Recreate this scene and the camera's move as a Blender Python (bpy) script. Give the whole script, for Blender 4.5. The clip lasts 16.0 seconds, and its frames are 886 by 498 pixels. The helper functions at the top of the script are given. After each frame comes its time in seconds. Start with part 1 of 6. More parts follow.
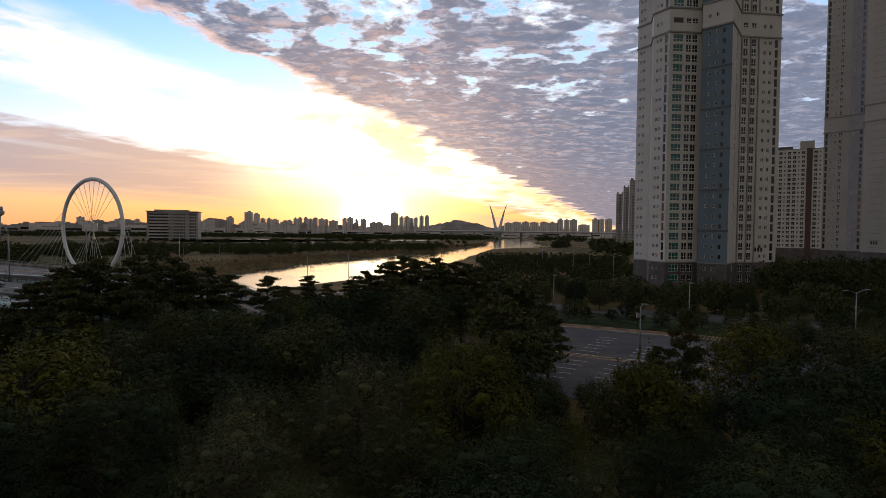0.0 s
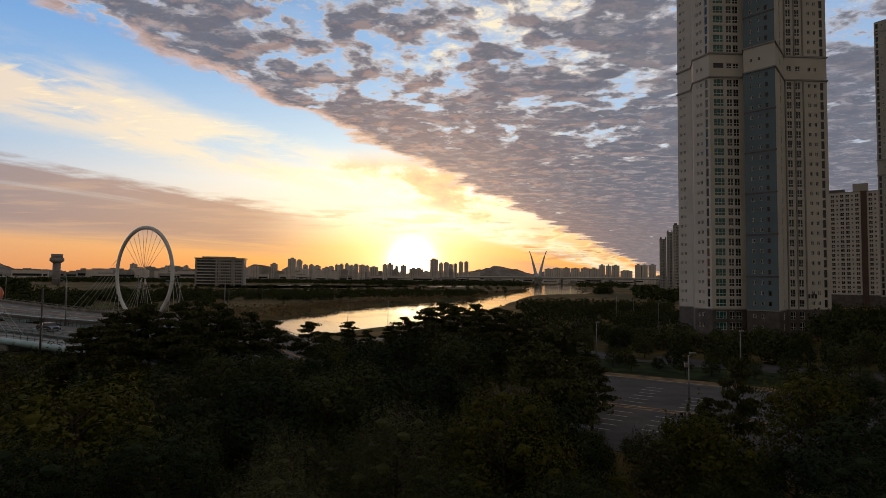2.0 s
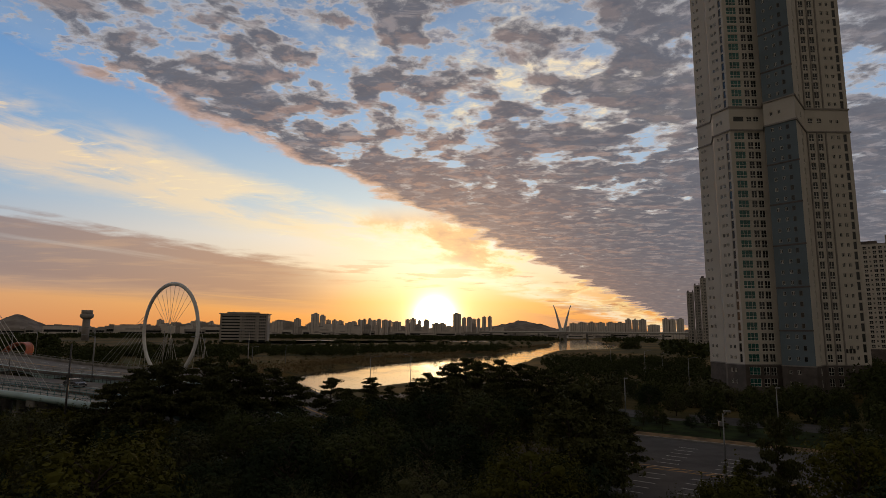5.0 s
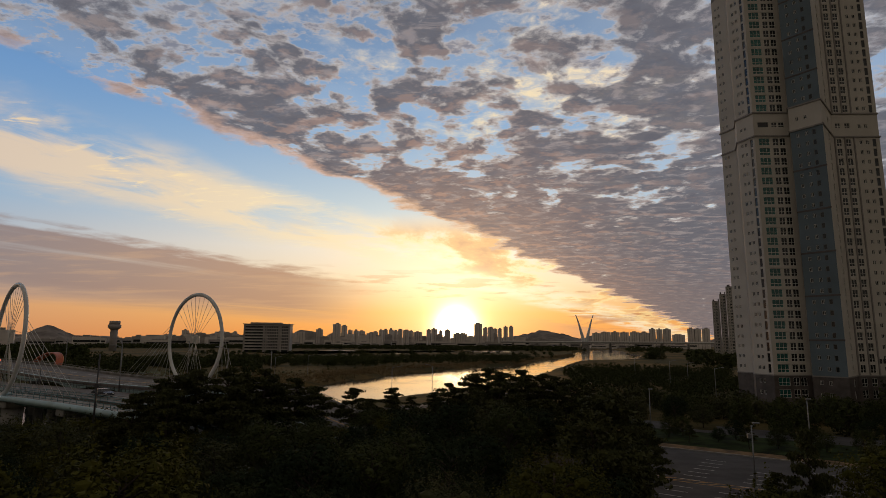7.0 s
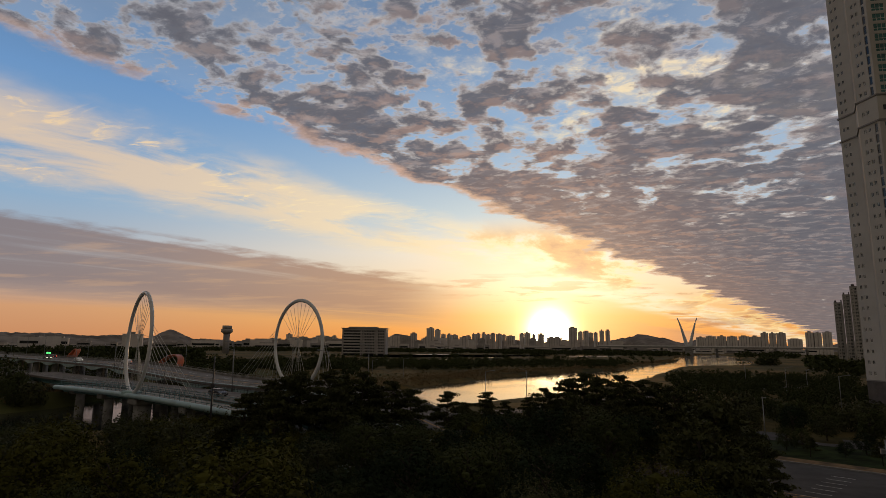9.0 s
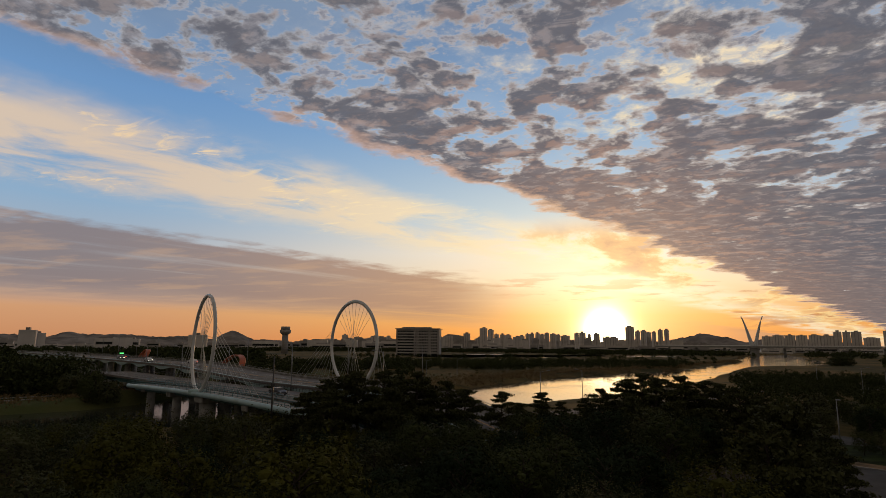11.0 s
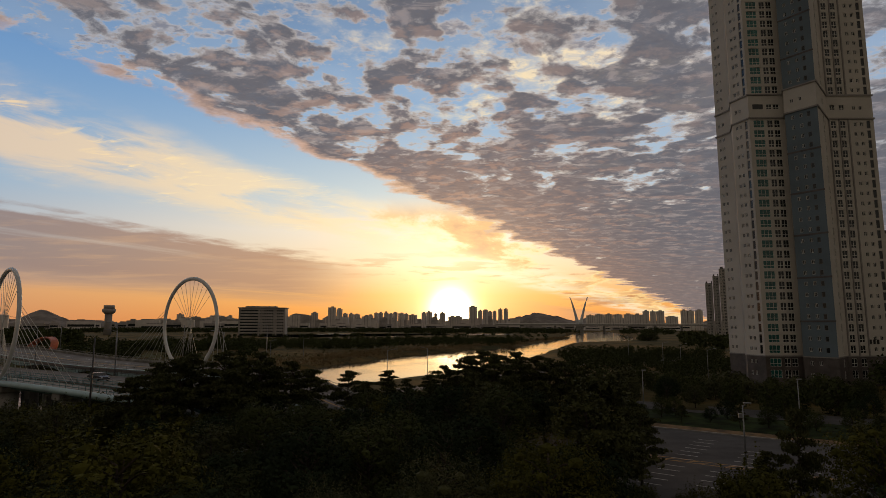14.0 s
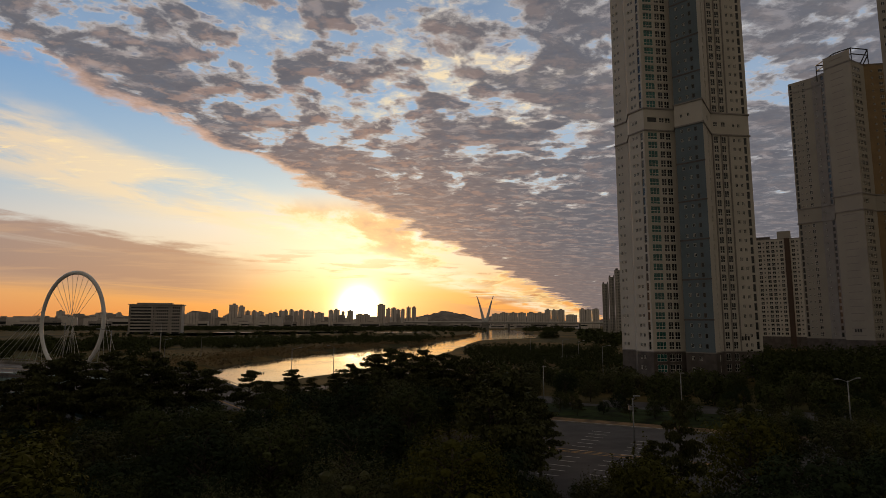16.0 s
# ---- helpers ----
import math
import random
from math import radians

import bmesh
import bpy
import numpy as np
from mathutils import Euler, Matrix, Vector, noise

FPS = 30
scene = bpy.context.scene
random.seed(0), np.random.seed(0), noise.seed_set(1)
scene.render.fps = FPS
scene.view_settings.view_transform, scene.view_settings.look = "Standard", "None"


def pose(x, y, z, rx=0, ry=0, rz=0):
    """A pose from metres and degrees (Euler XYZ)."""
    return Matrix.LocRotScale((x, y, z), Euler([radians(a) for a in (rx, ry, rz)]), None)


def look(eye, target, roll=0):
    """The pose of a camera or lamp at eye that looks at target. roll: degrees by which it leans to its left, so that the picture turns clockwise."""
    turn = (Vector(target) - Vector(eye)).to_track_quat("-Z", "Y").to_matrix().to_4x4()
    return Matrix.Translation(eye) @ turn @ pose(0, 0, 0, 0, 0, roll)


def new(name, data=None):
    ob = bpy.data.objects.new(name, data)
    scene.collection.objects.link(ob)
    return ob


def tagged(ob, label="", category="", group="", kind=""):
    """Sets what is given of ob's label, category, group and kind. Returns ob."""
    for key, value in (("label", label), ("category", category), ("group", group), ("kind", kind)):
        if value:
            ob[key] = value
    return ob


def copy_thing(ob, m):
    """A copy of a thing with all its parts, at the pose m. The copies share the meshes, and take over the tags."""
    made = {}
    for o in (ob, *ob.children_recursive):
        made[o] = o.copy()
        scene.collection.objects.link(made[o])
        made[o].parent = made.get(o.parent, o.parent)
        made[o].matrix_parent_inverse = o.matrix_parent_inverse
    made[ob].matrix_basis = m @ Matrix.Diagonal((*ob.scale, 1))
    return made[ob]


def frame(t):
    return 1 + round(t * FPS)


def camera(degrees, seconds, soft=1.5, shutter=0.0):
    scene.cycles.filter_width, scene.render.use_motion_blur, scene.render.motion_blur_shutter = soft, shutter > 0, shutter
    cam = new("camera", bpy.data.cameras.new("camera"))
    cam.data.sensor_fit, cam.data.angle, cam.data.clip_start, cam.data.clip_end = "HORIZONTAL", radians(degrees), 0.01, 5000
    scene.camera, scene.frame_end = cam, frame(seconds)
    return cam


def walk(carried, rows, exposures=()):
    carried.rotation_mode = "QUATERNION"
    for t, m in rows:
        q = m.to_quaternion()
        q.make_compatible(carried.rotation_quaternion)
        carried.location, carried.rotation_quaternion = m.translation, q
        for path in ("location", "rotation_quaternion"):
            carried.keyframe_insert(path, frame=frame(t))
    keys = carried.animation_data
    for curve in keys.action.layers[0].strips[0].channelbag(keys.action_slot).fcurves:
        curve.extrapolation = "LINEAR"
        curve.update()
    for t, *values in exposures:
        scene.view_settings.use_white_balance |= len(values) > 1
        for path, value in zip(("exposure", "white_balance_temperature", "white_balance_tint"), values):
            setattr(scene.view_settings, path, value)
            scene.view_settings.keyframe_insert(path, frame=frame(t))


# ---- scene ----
cam = camera(75.05, 16.0, soft=0.65)
EYE = 16.0
# seconds, yaw, pitch, roll: the camera turns where it hovers
PATH = (
    (0, 0.31, -1.69, -0.65),
    (0.5, 1.49, -0.25, -0.64),
    (1, 2.53, 1.05, -0.60),
    (1.5, 3.43, 2.02, -0.63),
    (2, 4.22, 2.84, -0.62),
    (2.5, 4.86, 3.76, -0.58),
    (3, 5.36, 4.83, -0.51),
    (3.5, 5.82, 5.88, -0.52),
    (4, 6.19, 6.83, -0.51),
    (4.2, 6.32, 7.17, -0.51),
    (4.9, 6.50, 8.11, -0.47),
    (5.6, 6.42, 8.79, -0.41),
    (6.3, 6.52, 9.08, -0.38),
    (6.5, 6.96, 9.13, -0.38),
    (7, 8.58, 9.18, -0.41),
    (7.5, 10.76, 9.20, -0.46),
    (8, 12.92, 9.32, -0.55),
    (8.5, 15.26, 9.37, -0.57),
    (9, 17.67, 9.49, -0.58),
    (9.5, 19.94, 9.50, -0.57),
    (9.7, 20.76, 9.52, -0.57),
    (10.2, 22.34, 9.53, -0.54),
    (10.75, 23.00, 9.49, -0.49),
    (11.3, 22.43, 9.35, -0.42),
    (11.8, 20.72, 9.12, -0.37),
    (12, 19.72, 8.97, -0.37),
    (12.5, 16.89, 8.64, -0.29),
    (13, 13.84, 8.20, -0.24),
    (13.5, 10.87, 7.82, -0.16),
    (14, 8.09, 7.51, -0.15),
    (14.5, 5.55, 7.40, -0.18),
    (15, 3.19, 7.36, -0.14),
    (15.5, 1.09, 7.31, -0.15),
    (16, -0.95, 7.34, -0.17),
)
# seconds, stops, white balance
EXPOSURES = ((0.0, 0.78, 5700, 11), (0.5, 0.64, 5900, 11), (1.0, 0.47, 6080, 11), (1.5, 0.36, 6250, 11), (2.0, 0.28, 6370, 11), (3.0, 0.17, 6560, 11), (4.0, 0.07, 6700, 11), (6.3, 0.02, 6800, 11), (9.5, 0.0, 6800, 11), (12.5, 0.0, 6900, 11), (14.5, 0.05, 7000, 11), (16.0, 0.05, 7100, 11))
walk(cam, [(t, pose(0, 0, EYE, 90 + p, r, y)) for t, y, p, r in PATH], EXPOSURES)


# ---- world and sun ----
def lin(r, g, b):
    return tuple(((c / 255 + 0.055) / 1.055) ** 2.4 if c > 10 else c / 255 / 12.92 for c in (r, g, b)) + (1.0,)


SUN_AZ, SUN_EL = 7.3, 1.45       # degrees, to the left of ahead, and up


def way(az, el=0.0):
    a, e = radians(az), radians(el)
    return Vector((-math.sin(a) * math.cos(e), math.cos(a) * math.cos(e), math.sin(e)))


class Nodes:
    """A few short ways to write node trees."""

    def __init__(self, tree):
        self.tree = tree

    def put(self, value, socket):
        if isinstance(value, bpy.types.NodeSocket):
            self.tree.links.new(value, socket)
        else:
            socket.default_value = value

    def node(self, kind):
        return self.tree.nodes.new(kind)

    def math(self, op, a, b=0.0, c=0.0, clamp=False):
        n = self.node("ShaderNodeMath")
        n.operation, n.use_clamp = op, clamp
        for v, s in zip((a, b, c), n.inputs):
            self.put(v, s)
        return n.outputs[0]

    def step(self, v, lo, hi, a=0.0, b=1.0):
        n = self.node("ShaderNodeMapRange")
        n.interpolation_type = "SMOOTHSTEP"
        for value, s in zip((v, lo, hi, a, b), n.inputs):
            self.put(value, s)
        return n.outputs[0]

    def mix(self, f, a, b, how="MIX"):
        n = self.node("ShaderNodeMix")
        n.data_type, n.blend_type = "RGBA", how
        self.put(f, n.inputs[0]), self.put(a, n.inputs[6]), self.put(b, n.inputs[7])
        return n.outputs[2]

    def xyz(self, x, y, z):
        n = self.node("ShaderNodeCombineXYZ")
        for v, s in zip((x, y, z), n.inputs):
            self.put(v, s)
        return n.outputs[0]

    def noise(self, where, scale, detail=4.0, rough=0.55, distort=0.0):
        n = self.node("ShaderNodeTexNoise")
        if where is not None:
            self.put(where, n.inputs["Vector"])
        n.inputs["Scale"].default_value, n.inputs["Detail"].default_value = scale, detail
        n.inputs["Roughness"].default_value, n.inputs["Distortion"].default_value = rough, distort
        return n.outputs[0]

    def ramp(self, f, *stops):
        n = self.node("ShaderNodeValToRGB")
        el = n.color_ramp.elements
        while len(el) < len(stops):
            el.new(0.5)
        for e, (at, colour) in zip(el, stops):
            e.position, e.color = at, colour
        self.put(f, n.inputs[0])
        return n.outputs[0]


def build_world():
    world = bpy.data.worlds.new("world")
    scene.world = world
    world.use_nodes = True
    tree = world.node_tree
    tree.nodes.clear()
    k = Nodes(tree)
    out, back = k.node("ShaderNodeOutputWorld"), k.node("ShaderNodeBackground")
    tree.links.new(back.outputs[0], out.inputs[0])
    ray = k.node("ShaderNodeTexCoord").outputs["Generated"]
    sep = k.node("ShaderNodeSeparateXYZ")
    k.put(ray, sep.inputs[0])
    x, y, z = sep.outputs
    up = k.math("MAXIMUM", z, 0.0)
    # nearness to the sun: 1 at the sun
    dot = k.node("ShaderNodeVectorMath")
    dot.operation = "DOT_PRODUCT"
    k.put(ray, dot.inputs[0])
    dot.inputs[1].default_value = way(SUN_AZ, SUN_EL)
    cosine = dot.outputs["Value"]
    theta = k.math("ARCCOSINE", k.math("MINIMUM", cosine, 1.0))          # radians
    near = k.step(theta, 0.0, 0.88, 1.0, 0.0)
    close = k.step(theta, 0.0, 0.42, 1.0, 0.0)
    # clear air: by height, warmer and brighter towards the sun
    far_air = k.ramp(k.math("MULTIPLY", up, 2.0), (0.0, lin(196, 137, 98)), (0.10, lin(204, 154, 116)), (0.22, lin(176, 178, 182)),
                     (0.42, lin(138, 172, 204)), (0.75, lin(104, 148, 198)), (1.0, lin(84, 116, 156)))
    sun_air = k.ramp(k.math("MULTIPLY", up, 2.0), (0.0, lin(244, 148, 58)), (0.10, lin(250, 186, 98)), (0.20, lin(255, 228, 182)), (0.31, lin(252, 238, 214)),
                     (0.45, lin(205, 218, 220)), (0.7, lin(146, 182, 216)), (1.0, lin(112, 146, 190)))
    air = k.mix(near, far_air, sun_air)
    sky = k.node("ShaderNodeTexSky")
    sky.sky_type, sky.sun_disc, sky.sun_elevation, sky.sun_rotation = "NISHITA", False, radians(SUN_EL), radians(-SUN_AZ)
    air = k.mix(1.0, air, k.mix(1.0, sky.outputs[0], (0.004, 0.004, 0.004, 1), "MULTIPLY"), "ADD")
    # the cloud sheets lie on a level plane: (u, v) on it, seen in perspective
    h = k.math("ADD", up, 0.03)
    u, v = k.math("DIVIDE", x, h), k.math("DIVIDE", y, h)
    place = k.xyz(u, v, 0.0)
    h2 = k.math("ADD", up, 0.075)                                          # the lumps shrink more slowly with distance
    lu, lv = k.math("DIVIDE", x, h2), k.math("DIVIDE", y, h2)
    q = k.math("SUBTRACT", u, k.math("MULTIPLY", v, 0.385))              # across the banks
    wob = k.math("SUBTRACT", k.noise(place, 0.9, 5.0, 0.6), 0.5)
    warp = k.node("ShaderNodeTexNoise")
    k.put(k.xyz(lu, lv, 1.0), warp.inputs["Vector"])
    warp.inputs["Scale"].default_value, warp.inputs["Detail"].default_value = 1.4, 3.0
    shifted = k.node("ShaderNodeVectorMath")
    shifted.operation = "MULTIPLY_ADD"
    k.put(warp.outputs["Color"], shifted.inputs[0])
    shifted.inputs[1].default_value = (0.22, 0.22, 0.0)
    k.put(k.xyz(lu, lv, 2.0), shifted.inputs[2])
    lumps = k.noise(shifted.outputs[0], 5.8, 10.0, 0.60)
    toward = k.node("ShaderNodeVectorMath")
    k.put(shifted.outputs[0], toward.inputs[0])
    toward.inputs[1].default_value = (-0.014, 0.06, 0.0)
    lumps_s = k.noise(toward.outputs[0], 5.8, 10.0, 0.60)
    cell = k.node("ShaderNodeTexVoronoi")
    k.put(shifted.outputs[0], cell.inputs["Vector"])
    cell.inputs["Scale"].default_value = 9.5
    puff = k.math("MULTIPLY", k.math("SUBTRACT", 0.5, cell.outputs["Distance"]), 0.22)
    ragged = k.math("SUBTRACT", k.noise(k.xyz(u, v, 8.0), 2.6, 8.0, 0.62), 0.5)
    fray = k.math("ADD", k.math("MULTIPLY", wob, 0.16), k.math("MULTIPLY", ragged, 0.5))
    qe = k.math("ADD", q, k.math("MULTIPLY", fray, k.math("ADD", 0.75, k.math("MULTIPLY", k.math("MINIMUM", v, 14.0), 0.17))))
    # high thin streaks
    streak_place = k.xyz(k.math("MULTIPLY", q, 1.7), k.math("ADD", v, k.math("MULTIPLY", u, 0.385)), 3.0)
    streak = k.noise(streak_place, 1.05, 7.0, 0.60, 0.4)
    band_q = k.math("ADD", q, k.math("MULTIPLY", wob, 0.9))
    band = k.math("MULTIPLY", k.step(band_q, -4.3, -3.5), k.step(band_q, -2.95, -2.45, 1.0, 0.0))
    thin = k.math("MULTIPLY", band, k.step(streak, 0.34, 0.56))
    ripple = k.step(k.noise(k.xyz(k.math("MULTIPLY", u, 0.8), k.math("MULTIPLY", v, 1.7), 5.0), 6.0, 6.0, 0.60, 0.9), 0.50, 0.68)
    patch = k.step(k.noise(k.xyz(u, v, 15.0), 1.3, 3.0, 0.5), 0.45, 0.62)
    thin_colour = k.mix(near, lin(214, 196, 178), lin(255, 236, 196))
    c = k.mix(k.math("MULTIPLY", thin, 0.95), air, thin_colour)
    c = k.mix(k.math("MULTIPLY", k.math("MULTIPLY", band, ripple), k.math("MULTIPLY", patch, 0.8)), c, k.mix(near, lin(244, 214, 168), lin(255, 244, 200)))
    # low grey bank: a firm upper edge, the lower one lost in the warm air
    low_noise = k.noise(k.xyz(k.math("MULTIPLY", q, 1.0), k.math("MULTIPLY", v, 0.22), 11.0), 0.85, 7.0, 0.6, 0.4)
    low_q = k.math("ADD", q, k.math("MULTIPLY", k.math("SUBTRACT", low_noise, 0.5), 1.5))
    low_q = k.math("ADD", low_q, k.math("ADD", k.math("MULTIPLY", wob, 1.5), k.math("MULTIPLY", ragged, 0.5)))
    low = k.math("MULTIPLY", k.step(low_q, -5.3, -4.9, 1.0, 0.0), k.step(low_q, -13.0, -8.0))
    low = k.math("MULTIPLY", low, k.step(low_noise, 0.28, 0.46, 0.55, 1.0))
    low = k.math("MULTIPLY", low, k.step(theta, 0.10, 0.30))
    low_colour = k.mix(near, lin(130, 120, 124), lin(196, 150, 114))
    low_colour = k.mix(k.math("MULTIPLY", k.step(k.noise(k.xyz(k.math("MULTIPLY", u, 0.5), v, 12.0), 1.5, 6.0, 0.6), 0.48, 0.66), 0.30), low_colour, lin(214, 170, 128))
    c = k.mix(k.math("MULTIPLY", low, 0.88), c, low_colour)
    # wisps low beside the sun
    wisp = k.step(k.noise(k.xyz(k.math("MULTIPLY", x, 3.0), y, k.math("MULTIPLY", z, 30.0)), 2.3, 6.0, 0.6, 0.3), 0.52, 0.60)
    wisp = k.math("MULTIPLY", wisp, k.math("MULTIPLY", k.step(z, 0.012, 0.035), k.step(z, 0.08, 0.14, 1.0, 0.0)))
    wisp = k.math("MULTIPLY", wisp, k.step(q, -6.5, -4.5))
    c = k.mix(k.math("MULTIPLY", wisp, 0.7), c, k.mix(close, lin(176, 126, 98), lin(222, 146, 80)))
    # loose orange heaps that hang out below the great bank, over the sun
    scud_n = k.noise(k.xyz(u, k.math("MULTIPLY", v, 0.42), 21.0), 1.25, 9.0, 0.60, 0.2)
    scud_zone = k.math("MULTIPLY", k.step(q, -3.7, -2.7), k.step(v, 3.7, 4.9))
    scud = k.math("MULTIPLY", k.step(scud_n, 0.485, 0.55), scud_zone)
    scud_rim = k.math("MULTIPLY", k.step(scud_n, 0.44, 0.51), scud_zone)
    c = k.mix(k.math("MULTIPLY", scud_rim, 0.7), c, lin(255, 232, 166))
    c = k.mix(k.math("MULTIPLY", scud, 0.85), c, k.mix(k.step(scud_n, 0.52, 0.64), lin(240, 186, 124), lin(204, 152, 112)))
    # the great bank of small heaped clouds
    big = k.noise(k.xyz(lu, lv, 4.0), 1.9, 4.0, 0.5)
    inside = k.step(qe, -2.24, -2.12)
    edge = k.step(qe, -1.62, -2.02)                                        # an unbroken border
    deep = k.step(q, -2.0, 0.6)                                            # thicker away from the edge
    farness = k.step(v, 2.0, 5.0)
    bias = k.math("ADD", k.math("ADD", k.math("MULTIPLY_ADD", deep, 0.07, 0.012), k.math("MULTIPLY", farness, 0.21)), k.math("MULTIPLY", edge, k.step(theta, 0.75, 0.4, 0.02, 0.10)))
    bias = k.math("ADD", bias, k.math("MULTIPLY", k.math("SUBTRACT", big, 0.5), 0.20))
    body = k.math("ADD", k.math("ADD", lumps, bias), puff)
    cover = k.math("MULTIPLY", k.step(body, 0.462, 0.535), inside)
    dense = k.step(body, 0.475, 0.59)
    lit = k.step(k.math("SUBTRACT", lumps, lumps_s), 0.02, 0.14)
    shade_colour = k.mix(k.math("MULTIPLY", close, 0.55), k.mix(near, lin(100, 102, 112), lin(102, 100, 107)), lin(178, 132, 106))
    thin_cloud = k.mix(near, lin(170, 172, 180), lin(208, 194, 182))
    heap = k.mix(dense, thin_cloud, shade_colour)
    fine = k.noise(k.xyz(k.math("MULTIPLY", lu, 0.9), k.math("MULTIPLY", lv, 1.3), 6.0), 10.0, 8.0, 0.64, 0.5)
    heap = k.mix(k.math("MULTIPLY", k.step(fine, 0.50, 0.64), 0.55), heap, k.mix(near, lin(150, 148, 156), lin(172, 154, 146)))
    heap = k.mix(k.math("MULTIPLY", k.step(fine, 0.49, 0.34), 0.5), heap, lin(88, 90, 102))
    heap = k.mix(k.math("MULTIPLY", lit, k.step(q, 0.2, -2.2, 0.15, 0.42)), heap, k.mix(near, lin(164, 152, 150), lin(206, 156, 126)))
    heap = k.mix(k.math("MULTIPLY", k.step(v, 4.5, 9.5), 0.6), heap, k.mix(close, lin(122, 108, 106), lin(186, 136, 102)))
    rim = k.step(qe, -2.19, -2.05, 1.0, 0.0)
    heap = k.mix(k.math("MULTIPLY", rim, k.step(theta, 0.8, 0.25, 0.4, 0.9)), heap, k.mix(close, lin(226, 184, 160), lin(255, 206, 146)))
    # above the heaps: a pale veil, with bright gaps where the light comes through
    glint = k.math("MULTIPLY", k.step(k.noise(k.xyz(lu, lv, 9.0), 2.6, 7.0, 0.62), 0.50, 0.62), k.step(q, -1.7, -0.9))
    sparkle = k.step(k.noise(k.xyz(lu, lv, 13.0), 15.0, 5.0, 0.6, 0.4), 0.40, 0.62)
    glint = k.math("MULTIPLY", glint, k.math("ADD", 0.35, k.math("MULTIPLY", sparkle, 0.65)))
    veil = k.math("MULTIPLY", inside, k.math("ADD", k.math("ADD", 0.10, k.math("MULTIPLY", k.step(big, 0.35, 0.6), 0.25)), k.math("MULTIPLY", k.math("ADD", farness, deep), 0.28)))
    c = k.mix(veil, c, k.mix(near, lin(158, 176, 198), lin(186, 204, 222)))
    c = k.mix(k.math("MULTIPLY", k.math("MULTIPLY", glint, inside), 0.95), c, k.mix(near, lin(228, 216, 204), lin(255, 232, 176)))
    small = k.noise(k.xyz(k.math("MULTIPLY", lu, 0.85), k.math("MULTIPLY", lv, 1.1), 17.0), 12.5, 8.0, 0.60, 0.2)
    small = k.math("ADD", small, k.math("ADD", k.math("MULTIPLY", bias, 0.45), k.math("MULTIPLY", k.math("SUBTRACT", lumps, 0.5), 0.5)))
    puffs = k.math("MULTIPLY", k.step(small, 0.48, 0.58), inside)
    c = k.mix(k.math("MULTIPLY", puffs, 0.80), c, k.mix(k.step(small, 0.52, 0.64), k.mix(near, lin(176, 176, 182), lin(206, 190, 178)), k.mix(near, lin(124, 124, 134), lin(132, 124, 128))))
    c = k.mix(k.math("MULTIPLY", cover, 0.95), c, heap)
    # the sun's own light in the air
    t2 = k.math("MULTIPLY", theta, theta)
    core = k.math("MULTIPLY", k.math("EXPONENT", k.math("MULTIPLY", t2, -1300.0)), 6.0)
    halo = k.math("MULTIPLY", k.math("EXPONENT", k.math("MULTIPLY", theta, -13.5)), 1.3)
    c = k.mix(1.0, c, k.mix(1.0, k.xyz(core, core, core), (1.0, 0.86, 0.5, 1), "MULTIPLY"), "ADD")
    c = k.mix(1.0, c, k.mix(1.0, k.xyz(halo, halo, halo), (1.0, 0.74, 0.46, 1), "MULTIPLY"), "ADD")
    # dusk behind, and dark under the horizon
    rear = k.math("MULTIPLY", k.step(y, -0.25, 0.45), k.step(z, 0.9, 0.55))
    c = k.mix(rear, k.mix(0.85, c, lin(110, 100, 86)), c)
    c = k.mix(k.step(z, -0.03, 0.0), lin(40, 36, 32), c)
    k.put(c, back.inputs[0])
    back.inputs[1].default_value = 1.0


build_world()
sun = new("sun", bpy.data.lights.new("sun", "SUN"))
sun.data.energy, sun.data.angle, sun.data.color = 0.5, radians(0.6), (1.0, 0.62, 0.3)
sun.matrix_world = look(way(SUN_AZ, SUN_EL) * 100, (0, 0, 0))


